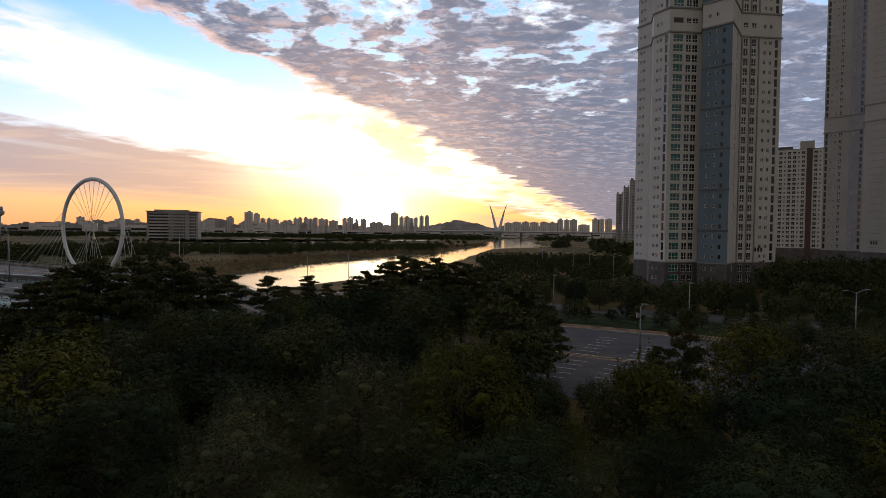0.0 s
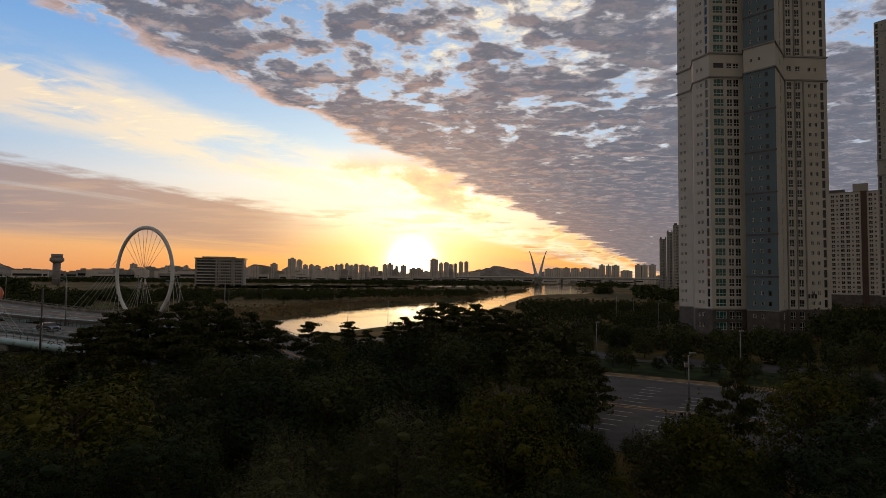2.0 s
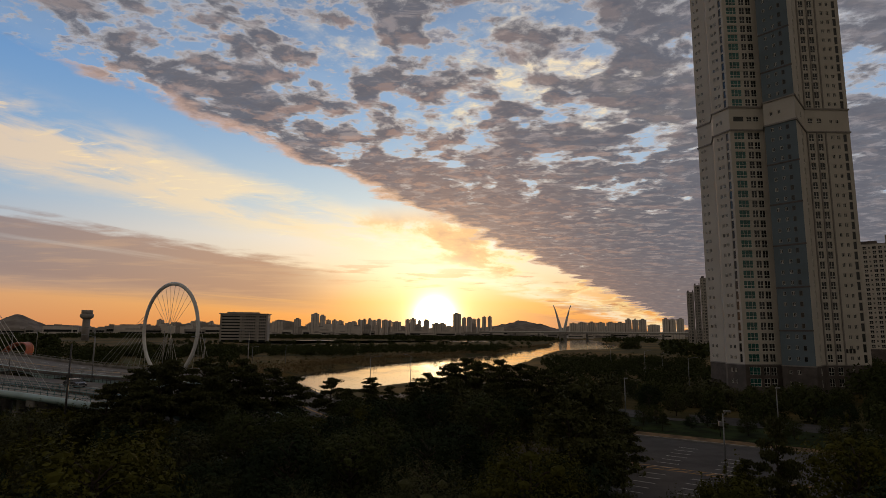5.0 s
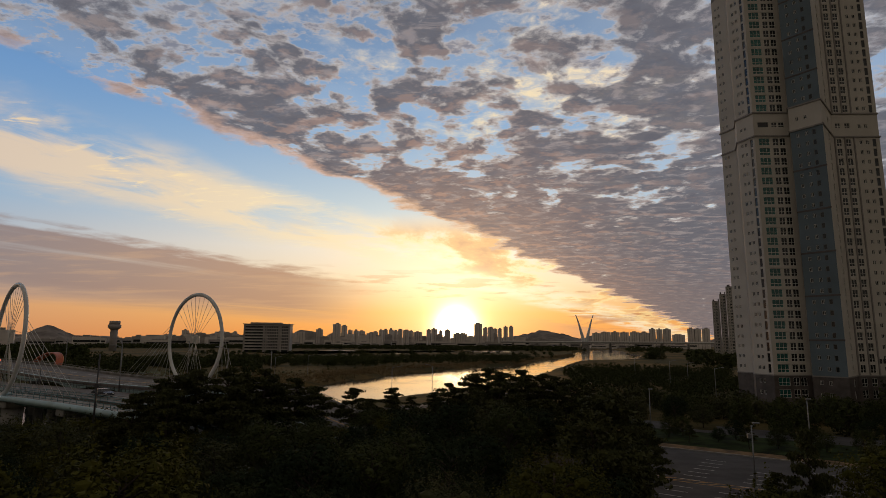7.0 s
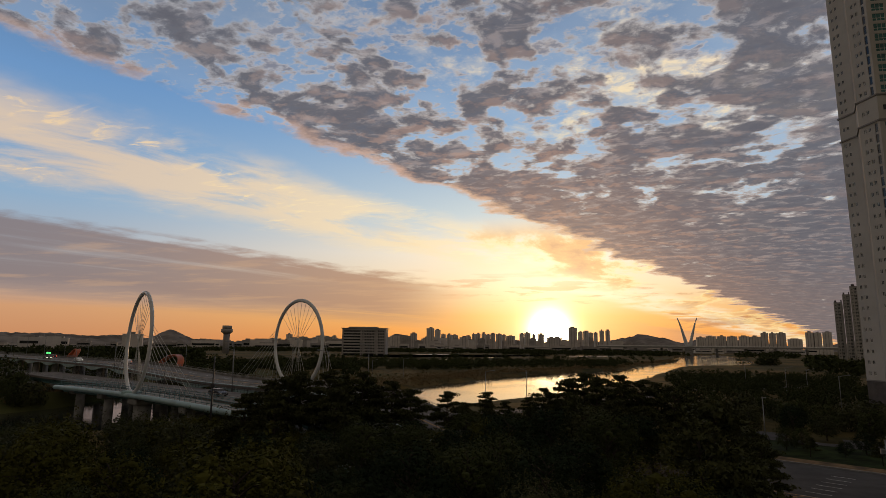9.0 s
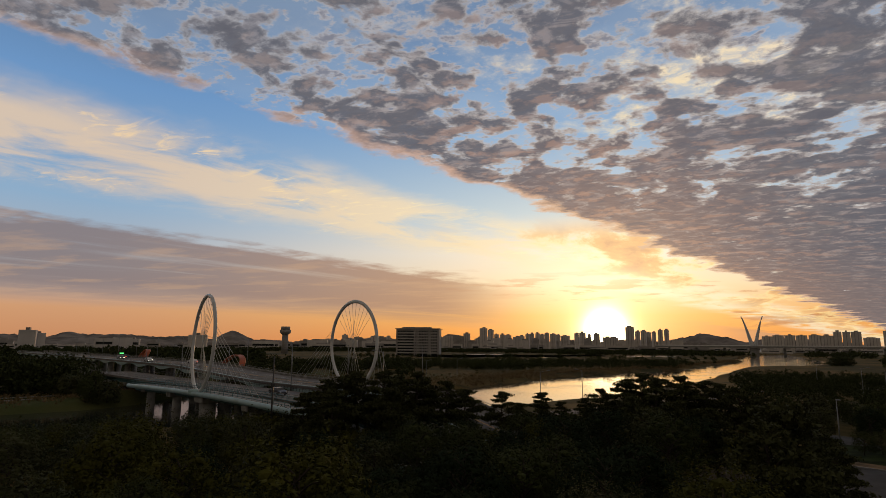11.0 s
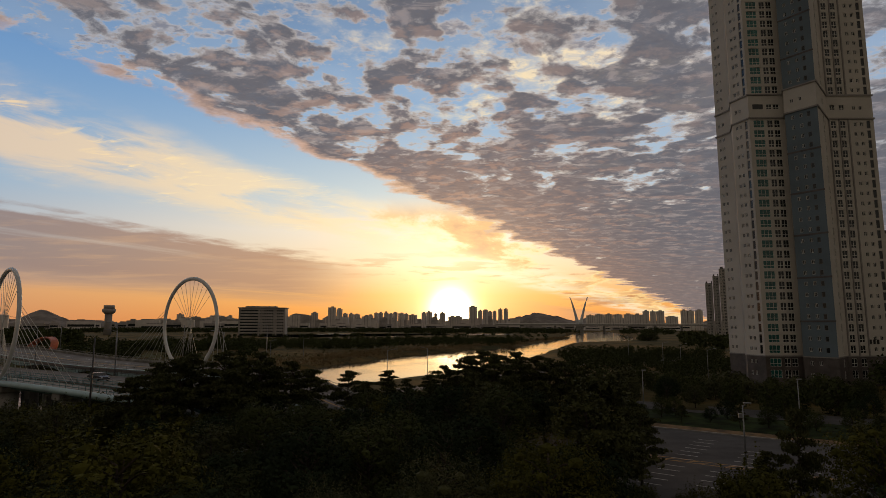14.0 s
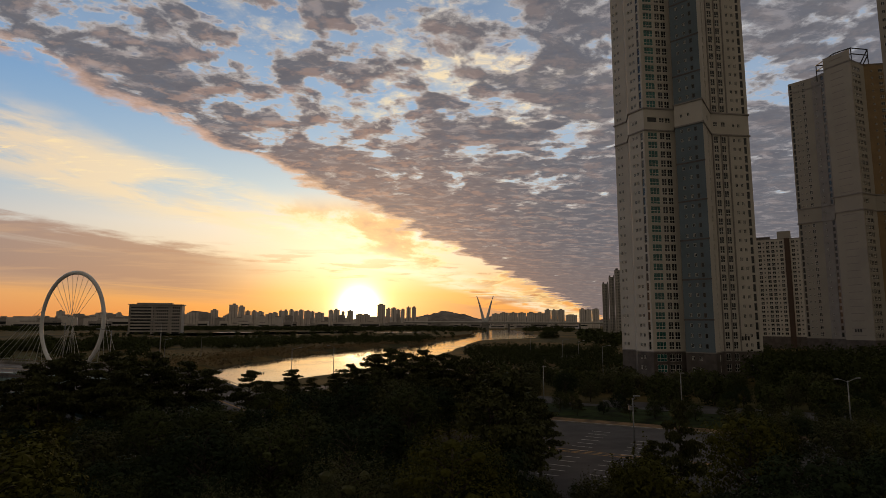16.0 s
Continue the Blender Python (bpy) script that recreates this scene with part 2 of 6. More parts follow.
# ---- materials ----
def material(name, colour, rough=0.8, metal=0.0, vary=0.12, scale=3.0, second=None, grain=40.0, bump=0.0, object_vary=0.0, island=0.0, spec=0.5):
    """A painted, grown or mineral surface with stains at one scale and grain at another."""
    m = bpy.data.materials.new(name)
    m.use_nodes = True
    k = Nodes(m.node_tree)
    p = m.node_tree.nodes["Principled BSDF"]
    where = k.node("ShaderNodeTexCoord").outputs["Object"]
    dark = tuple(c * (1 - vary * 1.5) for c in colour[:3]) + (1,)
    light = tuple(min(1, c * (1 + vary)) for c in colour[:3]) + (1,)
    n1, n2 = k.noise(where, scale, 5.0, 0.6), k.noise(where, grain, 3.0, 0.6)
    c = k.mix(k.step(n1, 0.3, 0.7), dark, second or light)
    c = k.mix(k.math("MULTIPLY", n2, vary), c, (0, 0, 0, 1))
    if object_vary:
        c = k.mix(k.math("MULTIPLY", k.node("ShaderNodeObjectInfo").outputs["Random"], object_vary), c, tuple(v * 0.45 for v in colour[:3]) + (1,))
    if island:
        r = k.node("ShaderNodeNewGeometry").outputs["Random Per Island"]
        c = k.mix(k.math("MULTIPLY", r, island), c, tuple(v * 1.7 for v in (second or colour)[:3]) + (1,))
    k.put(c, p.inputs["Base Color"])
    k.put(k.math("ADD", k.math("MULTIPLY", k.math("SUBTRACT", n1, 0.5), 0.2), rough, clamp=True), p.inputs["Roughness"])
    p.inputs["Metallic"].default_value = metal
    p.inputs["Specular IOR Level"].default_value = spec
    if bump:
        b = k.node("ShaderNodeBump")
        b.inputs["Strength"].default_value, b.inputs["Distance"].default_value = bump, 0.02
        k.put(n2, b.inputs["Height"])
        k.put(b.outputs[0], p.inputs["Normal"])
    return m


def glowing(name, colour, strength):
    m = bpy.data.materials.new(name)
    m.use_nodes = True
    p = m.node_tree.nodes["Principled BSDF"]
    p.inputs["Base Color"].default_value = colour
    p.inputs["Emission Color"].default_value, p.inputs["Emission Strength"].default_value = colour, strength
    return m


def water_material(name, ripple, rough):
    m = bpy.data.materials.new(name)
    m.use_nodes = True
    k = Nodes(m.node_tree)
    p = m.node_tree.nodes["Principled BSDF"]
    where = k.node("ShaderNodeTexCoord").outputs["Object"]
    patches = k.noise(where, 0.03, 4.0, 0.6)
    k.put(k.mix(k.step(patches, 0.4, 0.6), (0.012, 0.018, 0.018, 1), (0.03, 0.032, 0.025, 1)), p.inputs["Base Color"])
    k.put(k.step(patches, 0.45, 0.62, rough, rough * 2), p.inputs["Roughness"])
    b = k.node("ShaderNodeBump")
    b.inputs["Strength"].default_value, b.inputs["Distance"].default_value = ripple, 0.08
    k.put(k.noise(where, 0.8, 4.0, 0.6, 0.3), b.inputs["Height"])
    k.put(b.outputs[0], p.inputs["Normal"])
    return m


def ground_material():
    m = bpy.data.materials.new("ground_cover")
    m.use_nodes = True
    k = Nodes(m.node_tree)
    p = m.node_tree.nodes["Principled BSDF"]
    where = k.node("ShaderNodeTexCoord").outputs["Object"]
    a, b, c = k.noise(where, 0.012, 6.0, 0.62), k.noise(where, 0.11, 5.0, 0.65), k.noise(where, 1.7, 4.0, 0.6)
    col = k.mix(k.step(a, 0.38, 0.6), (0.075, 0.070, 0.026, 1), (0.20, 0.132, 0.045, 1))
    col = k.mix(k.step(b, 0.45, 0.7), col, (0.050, 0.050, 0.020, 1))
    col = k.mix(k.math("MULTIPLY", c, 0.4), col, (0.02, 0.02, 0.01, 1))
    spot = k.node("ShaderNodeSeparateXYZ")
    k.put(where, spot.inputs[0])
    green = k.math("MULTIPLY", k.step(spot.outputs[0], -95.0, -135.0), k.step(spot.outputs[1], 330.0, 250.0))
    col = k.mix(k.math("MULTIPLY", green, 0.85), col, k.mix(k.step(b, 0.4, 0.65), (0.055, 0.075, 0.022, 1), (0.085, 0.092, 0.032, 1)))
    k.put(col, p.inputs["Base Color"])
    p.inputs["Roughness"].default_value = 0.95
    p.inputs["Specular IOR Level"].default_value = 0.1
    bump = k.node("ShaderNodeBump")
    bump.inputs["Strength"].default_value, bump.inputs["Distance"].default_value = 0.8, 0.4
    k.put(b, bump.inputs["Height"])
    k.put(bump.outputs[0], p.inputs["Normal"])
    return m


M_GROUND, M_WATER, M_POND = ground_material(), water_material("river_water", 0.07, 0.06), water_material("pond_water", 0.08, 0.16)
M_ASPHALT = material("asphalt", (0.074, 0.071, 0.076, 1), 0.85, vary=0.3, scale=0.25, grain=25, bump=0.3)
M_ROAD = material("bridge_asphalt", (0.18, 0.16, 0.145, 1), 0.8, vary=0.25, scale=0.15, grain=12)
M_CONCRETE = material("concrete", (0.33, 0.32, 0.30, 1), 0.85, vary=0.25, scale=0.4, grain=14, bump=0.2)
M_CURB = material("brown_verge", (0.24, 0.15, 0.07, 1), 0.95, vary=0.4, scale=0.6, grain=18)
M_GRASS = material("lawn", (0.035, 0.055, 0.018, 1), 0.95, vary=0.5, scale=0.3, grain=12, spec=0.1)
M_LINE = material("white_paint_line", (0.7, 0.7, 0.68, 1), 0.7, vary=0.3, scale=2, grain=30)
M_YELLOW = material("orange_paint_line", (0.65, 0.36, 0.10, 1), 0.7, vary=0.3, scale=2, grain=30)
M_TEAL = material("pale_teal_steel", (0.36, 0.52, 0.54, 1), 0.4, vary=0.12, scale=0.3, grain=6)
M_TEAL_DARK = material("dark_teal_rail", (0.10, 0.22, 0.23, 1), 0.55, vary=0.2, scale=0.5, grain=8)
M_RING = material("white_painted_steel", (0.72, 0.74, 0.75, 1), 0.35, vary=0.08, scale=0.4, grain=5)
M_CABLE = material("pale_cable", (0.6, 0.6, 0.58, 1), 0.45, vary=0.1)
M_ORANGE = material("orange_red_steel", (0.55, 0.13, 0.05, 1), 0.5, vary=0.15, scale=0.5)
M_POLE = material("galvanised_steel", (0.28, 0.29, 0.30, 1), 0.45, 0.6, vary=0.15, scale=2)
M_DARKPOLE = material("dark_grey_steel", (0.06, 0.06, 0.065, 1), 0.5, 0.3, vary=0.2)
M_WALL2 = material("tan_grey_render", (0.40, 0.385, 0.345, 1), 0.85, vary=0.06, scale=0.12, grain=2.5)
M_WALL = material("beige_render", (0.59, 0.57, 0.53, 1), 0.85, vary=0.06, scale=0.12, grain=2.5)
# beige copy darkened for shaded side and back walls; grey blocks use it too
M_WALL_SHADE = material("grey_shade_render", (0.42, 0.40, 0.37, 1), 0.85, vary=0.06, scale=0.12, grain=2.5)
M_BLUE = material("slate_blue_render", (0.145, 0.20, 0.24, 1), 0.8, vary=0.10, scale=0.12, grain=2.5)
M_BASE = material("dark_stone_cladding", (0.12, 0.105, 0.10, 1), 0.7, vary=0.25, scale=0.4, grain=4)
M_TRIM = material("grey_cornice", (0.30, 0.29, 0.28, 1), 0.8, vary=0.1, scale=0.3)
M_FRAME = material("white_window_frame", (0.80, 0.80, 0.77, 1), 0.5, vary=0.05)
M_GLASS = material("dark_window_glass", (0.025, 0.032, 0.035, 1), 0.08, vary=0.3, scale=0.4, object_vary=0.5)
M_TEALGLASS = material("teal_window_glass", (0.03, 0.17, 0.16, 1), 0.08, vary=0.3, scale=0.3, object_vary=0.5)
M_TAN = material("tan_render", (0.30, 0.22, 0.125, 1), 0.85, vary=0.1, scale=0.2)
M_BROWN = material("brown_render", (0.10, 0.065, 0.05, 1), 0.85, vary=0.1, scale=0.2)
# the city's pale and grey walls: base colours lightened to stand for haze
M_CITY = material("haze_paled_city_wall", (0.74, 0.69, 0.65, 1), 0.85, vary=0.10, scale=0.05, grain=0.4, object_vary=0.25)
M_OFFICE = material("grey_office_panel", (0.46, 0.44, 0.42, 1), 0.8, vary=0.1, scale=0.05, grain=0.5)
M_CITYDARK = material("grey_city_wall", (0.45, 0.42, 0.40, 1), 0.85, vary=0.2, scale=0.05, grain=0.5, object_vary=0.3)
# hill woods coloured far lighter than foliage, in place of distance haze
M_HILL = material("hazed_wooded_hill", (0.30, 0.27, 0.25, 1), 1.0, vary=0.3, scale=0.01, grain=0.08, spec=0.0)
M_SIGN = material("black_sign_paint", (0.015, 0.015, 0.016, 1), 0.6)
M_BARK = material("brown_bark", (0.06, 0.042, 0.03, 1), 0.95, vary=0.4, scale=3, grain=25, bump=0.6)
M_LEAF = material("green_leaves", (0.056, 0.074, 0.026, 1), 0.8, vary=0.35, scale=0.5, grain=5, second=(0.082, 0.096, 0.034, 1), object_vary=0.75, island=0.14, spec=0.05)
M_LEAF_D = material("dark_blue_green_leaves", (0.028, 0.045, 0.024, 1), 0.85, vary=0.35, scale=0.5, grain=5, second=(0.042, 0.060, 0.030, 1), object_vary=0.6, island=0.14, spec=0.02)
M_LEAF_Y = material("yellow_green_leaves", (0.090, 0.096, 0.018, 1), 0.8, vary=0.3, scale=0.5, grain=5, second=(0.115, 0.112, 0.022, 1), object_vary=0.7, island=0.14, spec=0.05)
M_LEAF_G = material("grey_green_leaves", (0.088, 0.100, 0.046, 1), 0.65, vary=0.35, scale=0.5, grain=5, second=(0.104, 0.108, 0.046, 1), object_vary=0.6, island=0.14, spec=0.05)
M_NEEDLE = material("pine_needles", (0.086, 0.090, 0.036, 1), 0.65, vary=0.4, scale=0.6, grain=6, second=(0.098, 0.108, 0.042, 1), object_vary=0.5, island=0.14, spec=0.05)
M_REED = material("dry_reeds", (0.20, 0.145, 0.075, 1), 0.95, vary=0.4, scale=0.2, grain=3, island=0.5, spec=0.1)
M_LAMP_R = glowing("red_lamp", (1.0, 0.12, 0.06, 1), 6.0)
M_LAMP_W = glowing("white_lamp", (1.0, 0.9, 0.75, 1), 9.0)
M_LAMP_G = glowing("green_sign_light", (0.1, 1.0, 0.25, 1), 1.2)
M_CAR_W = material("white_car_paint", (0.7, 0.7, 0.7, 1), 0.25, vary=0.03)
M_CAR_D = material("dark_car_paint", (0.03, 0.032, 0.04, 1), 0.25, vary=0.05)
M_CAR_B = material("blue_car_paint", (0.04, 0.10, 0.30, 1), 0.25, vary=0.05)
M_RUBBER = material("black_rubber", (0.02, 0.02, 0.02, 1), 0.9)


# ---- building helpers ----
def at(az, dist, z=0.0):
    """A place that many metres from the hover point, az degrees to the left of ahead."""
    return Vector((-math.sin(radians(az)) * dist, math.cos(radians(az)) * dist, z))


def finish(bm, name, mats, smooth=False):
    me = bpy.data.meshes.new(name)
    bm.to_mesh(me)
    bm.free()
    for m in mats if isinstance(mats, (list, tuple)) else [mats]:
        me.materials.append(m)
    if smooth:
        me.shade_smooth()
    return me


def part(name, bm, mat, parent=None, label="", smooth=False):
    me = finish(bm, name, mat, smooth) if isinstance(bm, bmesh.types.BMesh) else bm
    ob = new(name, me)
    if parent is not None:
        ob.parent = parent
    return tagged(ob, label)


def thing(name, place, label, category, group="", kind="", turn=0.0):
    ob = new(name)
    ob.matrix_basis = Matrix.Translation(place) @ Matrix.Rotation(radians(turn), 4, "Z")
    return tagged(ob, label, category, group, kind)


def add_box(bm, lo, hi, mat=0, bevel=0.0, m=None):
    lo, hi = Vector(lo), Vector(hi)
    got = bmesh.ops.create_cube(bm, size=1.0)["verts"]
    for v in got:
        v.co = Vector([(lo[i] + hi[i]) / 2 + v.co[i] * (hi[i] - lo[i]) for i in range(3)])
    faces = list({f for v in got for f in v.link_faces})
    for f in faces:
        f.material_index = mat
    if bevel:
        edges = list({e for f in faces for e in f.edges})
        got = [v for v in bmesh.ops.bevel(bm, geom=edges, offset=bevel, segments=1, affect="EDGES", material=mat)["verts"]]
    if m is not None:
        bmesh.ops.transform(bm, matrix=m, verts=list({v for v in got}))
    return bm


def box(lo, hi, bevel=0.0):
    return add_box(bmesh.new(), lo, hi, 0, bevel)


def add_tube(bm, points, radii, sides=6, mat=0, cap=True):
    """A tapered tube along points."""
    points = [Vector(p) for p in points]
    if not isinstance(radii, (list, tuple)):
        radii = [radii] * len(points)
    rings = []
    for i, p in enumerate(points):
        d = (points[min(i + 1, len(points) - 1)] - points[max(i - 1, 0)]).normalized()
        a = d.cross(Vector((0, 0, 1)) if abs(d.z) < 0.95 else Vector((1, 0, 0))).normalized()
        b = d.cross(a)
        rings.append([bm.verts.new(p + (a * math.cos(s) + b * math.sin(s)) * radii[i]) for s in [2 * math.pi * j / sides for j in range(sides)]])
    for r0, r1 in zip(rings, rings[1:]):
        for j in range(sides):
            f = bm.faces.new((r0[j], r0[(j + 1) % sides], r1[(j + 1) % sides], r1[j]))
            f.material_index, f.smooth = mat, True
    if cap:
        for r in (rings[0][::-1], rings[-1]):
            bm.faces.new(r).material_index = mat
    return bm


def tube(points, radii, sides=6):
    return add_tube(bmesh.new(), points, radii, sides)


def strip(points, width, thick, shift=0.0):
    """A slab that follows points in plan, width across, top at the points' height."""
    bm = bmesh.new()
    points = [Vector(p) for p in points]
    rows = []
    for i, p in enumerate(points):
        d = points[min(i + 1, len(points) - 1)] - points[max(i - 1, 0)]
        n = Vector((-d.y, d.x, 0)).normalized()
        l, r = p + n * (shift + width / 2), p + n * (shift - width / 2)
        rows.append([bm.verts.new(c) for c in (l, r, r - Vector((0, 0, thick)), l - Vector((0, 0, thick)))])
    for a, b in zip(rows, rows[1:]):
        for j in range(4):
            bm.faces.new((a[j], a[(j + 1) % 4], b[(j + 1) % 4], b[j]))
    bm.faces.new(rows[0][::-1]), bm.faces.new(rows[-1])
    bmesh.ops.recalc_face_normals(bm, faces=bm.faces)
    return bm


# ---- ground and water ----
# both banks of the river, as (degrees left of ahead, metres)
FAR_BANK = ((75, 172), (62, 178), (54, 184), (46, 215), (36, 238), (28, 240), (20.6, 243), (17.2, 278), (14.2, 312), (10.5, 350), (6.8, 398), (4.2, 446), (1.8, 462), (0.8, 509), (-2.0, 650), (-3.2, 735), (-4.1, 830), (-3.75, 930), (-3.9, 1120), (-5.4, 1500), (-6.8, 1750))
NEAR_BANK = ((-7.6, 1720), (-8.5, 1330), (-10.2, 905), (-9.9, 760), (-9.4, 690), (-7.8, 636), (-5.6, 610), (-4.4, 580), (-3.0, 480), (-2.4, 405), (0, 318), (3, 272), (8.3, 204), (14, 184), (19.5, 171), (28, 152), (36, 142), (46, 134), (54, 137), (62, 130), (75, 130))
PONDS = ((21.5, 880, 80, 110), (16.8, 960, 115, 140), (12.9, 990, 42, 90), (10.9, 1010, 28, 80), (9, 1060, 40, 90), (18.4, 690, 34, 32), (4, 1060, 60, 70), (20.5, 650, 24, 26))
RIVER = np.array([at(a, d)[:2] for a, d in FAR_BANK + NEAR_BANK])


def river_depth(x, y):
    """Metres inside the river's bank line (negative outside)."""
    best, inside = np.full(x.shape, 1e9), np.zeros(x.shape, bool)
    for (x0, y0), (x1, y1) in zip(RIVER, np.roll(RIVER, -1, 0)):
        dx, dy = x1 - x0, y1 - y0
        t = np.clip(((x - x0) * dx + (y - y0) * dy) / (dx * dx + dy * dy), 0, 1)
        best = np.minimum(best, np.hypot(x - x0 - t * dx, y - y0 - t * dy))
        cross = ((y0 > y) != (y1 > y)) & (x < dx * (y - y0) / (dy if dy else 1e-9) + x0)
        inside ^= cross
    return np.where(inside, best, -best)


def wave(x, y, s, seed):
    r = np.random.RandomState(seed)
    out = 0 * x
    for i in range(7):
        a, k, ph = r.uniform(0, 6.283), 2 ** r.uniform(-1, 1.6) / s, r.uniform(0, 6.283)
        out = out + np.sin((x * np.cos(a) + y * np.sin(a)) * k + ph)
    return out / 7


def pond_depth(x, y, a, r, w, l):
    """1 in the pond's middle, 0 at its uneven edge."""
    c, b = at(a, r), radians(a)
    dx, dy = x - c.x, y - c.y
    return 1 - np.hypot((dx * math.cos(b) + dy * math.sin(b)) / w, (-dx * math.sin(b) + dy * math.cos(b)) / l) + 0.35 * wave(x, y, 14, 5)


def ground_height(x, y):
    d = river_depth(x, y) + 5 * wave(x, y, 9, 3) + np.clip(np.hypot(x, y) / 100, 0, 6) * wave(x, y, 40, 8)
    s = np.clip((d + 8) / 13, 0, 1)
    z = -4.2 * s * s * (3 - 2 * s)
    z = z + 3.2 * np.exp(-((x + 150) / 12) ** 2 - ((y - 127) / 12) ** 2) * (1 - s)
    dip = 0 * x
    for a, r, w, l in PONDS:
        dip = np.maximum(dip, np.clip(pond_depth(x, y, a, r, w, l) * 5, 0, 1))
    z = np.where(z > -0.5, z - 0.9 * dip, z)
    return z + 0.25 * wave(x, y, 6, 4) * np.clip(1 - np.hypot(x, y) / 900, 0, 1) * np.clip((np.hypot(x, y) - 105) / 30, 0, 1)


def sheet(name, radii, angles, height, mat, back=0.0):
    r, a = np.meshgrid(radii, np.radians(angles), indexing="ij")
    x, y = -np.sin(a) * r, np.cos(a) * r - back
    z = height(x, y)
    co = np.stack([x, y, z], -1).reshape(-1, 3)
    n, m = len(radii), len(angles)
    i = np.arange(n * m).reshape(n, m)
    quads = np.stack([i[:-1, :-1], i[1:, :-1], i[1:, 1:], i[:-1, 1:]], -1).reshape(-1, 4)
    me = bpy.data.meshes.new(name)
    me.from_pydata(co.tolist(), [], quads.tolist())
    me.materials.append(mat)
    me.shade_smooth()
    return new(name, me)


angles = np.concatenate([np.arange(-180, -46, 6), np.arange(-46, 70, 0.45), np.arange(70, 180, 6), [180]])
radii = np.concatenate([[0.0], 6 * 1.016 ** np.arange(424), [4990]])
tagged(sheet("ground", radii, angles, ground_height, M_GROUND, 3.0), "dark grassy riverside ground with brown wetland reaching the horizon", "ground", kind="structure")
water_r = np.concatenate([np.linspace(110, 400, 30), np.linspace(420, 2300, 40)])
tagged(sheet("water", water_r, np.arange(-16, 78, 1.0), lambda x, y: 0 * x - 2.0, M_WATER), "calm river mirroring the golden evening sky", "river", kind="structure")

for a, r, w, l in PONDS:
    span = math.degrees(w * 1.5 / r)
    pond = sheet("pond_water", np.linspace(r - l * 1.5, r + l * 1.5, 4), np.linspace(a - span, a + span, 4), lambda x, y: 0 * x - 0.42, M_POND)
    tagged(pond, "shallow wetland pond shining under the evening sky", "pond", kind="structure")


# ---- hills at the horizon ----
def hill(name, az0, az1, dist, base, peaks, label):
    """A long ridge seen across az0..az1, its crest the sum of rounded peaks (az, height, half width in degrees)."""
    n, bm = 90, bmesh.new()
    rnd = random.Random(int(az0 * 7 + dist))
    ph = [(rnd.uniform(0.6, 5), rnd.uniform(0, 6), rnd.uniform(0.3, 1)) for _ in range(8)]
    rows = []
    for i in range(n + 1):
        az = az0 + (az1 - az0) * i / n
        edge = min(1, i / 8, (n - i) / 8)
        h = base * edge + sum(ht * math.exp(-((az - a) / w) ** 2) for a, ht, w in peaks)
        h += edge * base * 0.09 * sum(k * math.sin(az * f * 2.2 + p) for f, p, k in ph) / 3
        rows.append([bm.verts.new(at(az, dist + o, max(-2, h * f))) for o, f in ((-260, 0.0), (-150, 0.5), (-60, 0.85), (0, 1.0), (120, 0.6), (260, -0.1))])
    for a, b in zip(rows, rows[1:]):
        for j in range(5):
            bm.faces.new((a[j], b[j], b[j + 1], a[j + 1])).smooth = True
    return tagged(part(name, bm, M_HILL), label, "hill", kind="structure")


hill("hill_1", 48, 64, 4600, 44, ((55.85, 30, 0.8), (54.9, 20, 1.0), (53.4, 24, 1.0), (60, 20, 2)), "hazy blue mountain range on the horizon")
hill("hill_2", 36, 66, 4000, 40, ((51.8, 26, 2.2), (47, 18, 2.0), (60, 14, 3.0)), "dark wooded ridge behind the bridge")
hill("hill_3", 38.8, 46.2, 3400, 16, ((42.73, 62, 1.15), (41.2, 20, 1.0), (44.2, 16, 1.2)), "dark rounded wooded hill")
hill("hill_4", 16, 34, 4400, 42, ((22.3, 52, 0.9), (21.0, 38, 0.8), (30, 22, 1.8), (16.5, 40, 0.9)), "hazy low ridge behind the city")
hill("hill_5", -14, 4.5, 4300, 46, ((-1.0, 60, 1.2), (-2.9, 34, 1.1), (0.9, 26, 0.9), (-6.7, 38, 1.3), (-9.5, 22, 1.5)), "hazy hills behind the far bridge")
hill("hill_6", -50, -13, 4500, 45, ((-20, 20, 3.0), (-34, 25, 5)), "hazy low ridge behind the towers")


# ---- apartment towers ----
def frame_grid(xs, zs, solid, y0, y1):
    """A slab in the xz plane, cells of the grid either solid or open, as one connected mesh."""
    bm, verts = bmesh.new(), {}

    def v(i, j, y):
        if (i, j, y) not in verts:
            verts[i, j, y] = bm.verts.new((xs[i], y, zs[j]))
        return verts[i, j, y]

    def is_solid(i, j):
        return 0 <= i < len(xs) - 1 and 0 <= j < len(zs) - 1 and solid(i, j)
    for i in range(len(xs) - 1):
        for j in range(len(zs) - 1):
            if not is_solid(i, j):
                continue
            bm.faces.new((v(i, j, y0), v(i + 1, j, y0), v(i + 1, j + 1, y0), v(i, j + 1, y0)))
            for di, dj, e in ((-1, 0, ((i, j), (i, j + 1))), (1, 0, ((i + 1, j + 1), (i + 1, j))), (0, -1, ((i + 1, j), (i, j))), (0, 1, ((i, j + 1), (i + 1, j + 1)))):
                if not is_solid(i + di, j + dj):
                    (a, b), (c, d) = e
                    bm.faces.new((v(a, b, y0), v(c, d, y0), v(c, d, y1), v(a, b, y1)))
    return bm


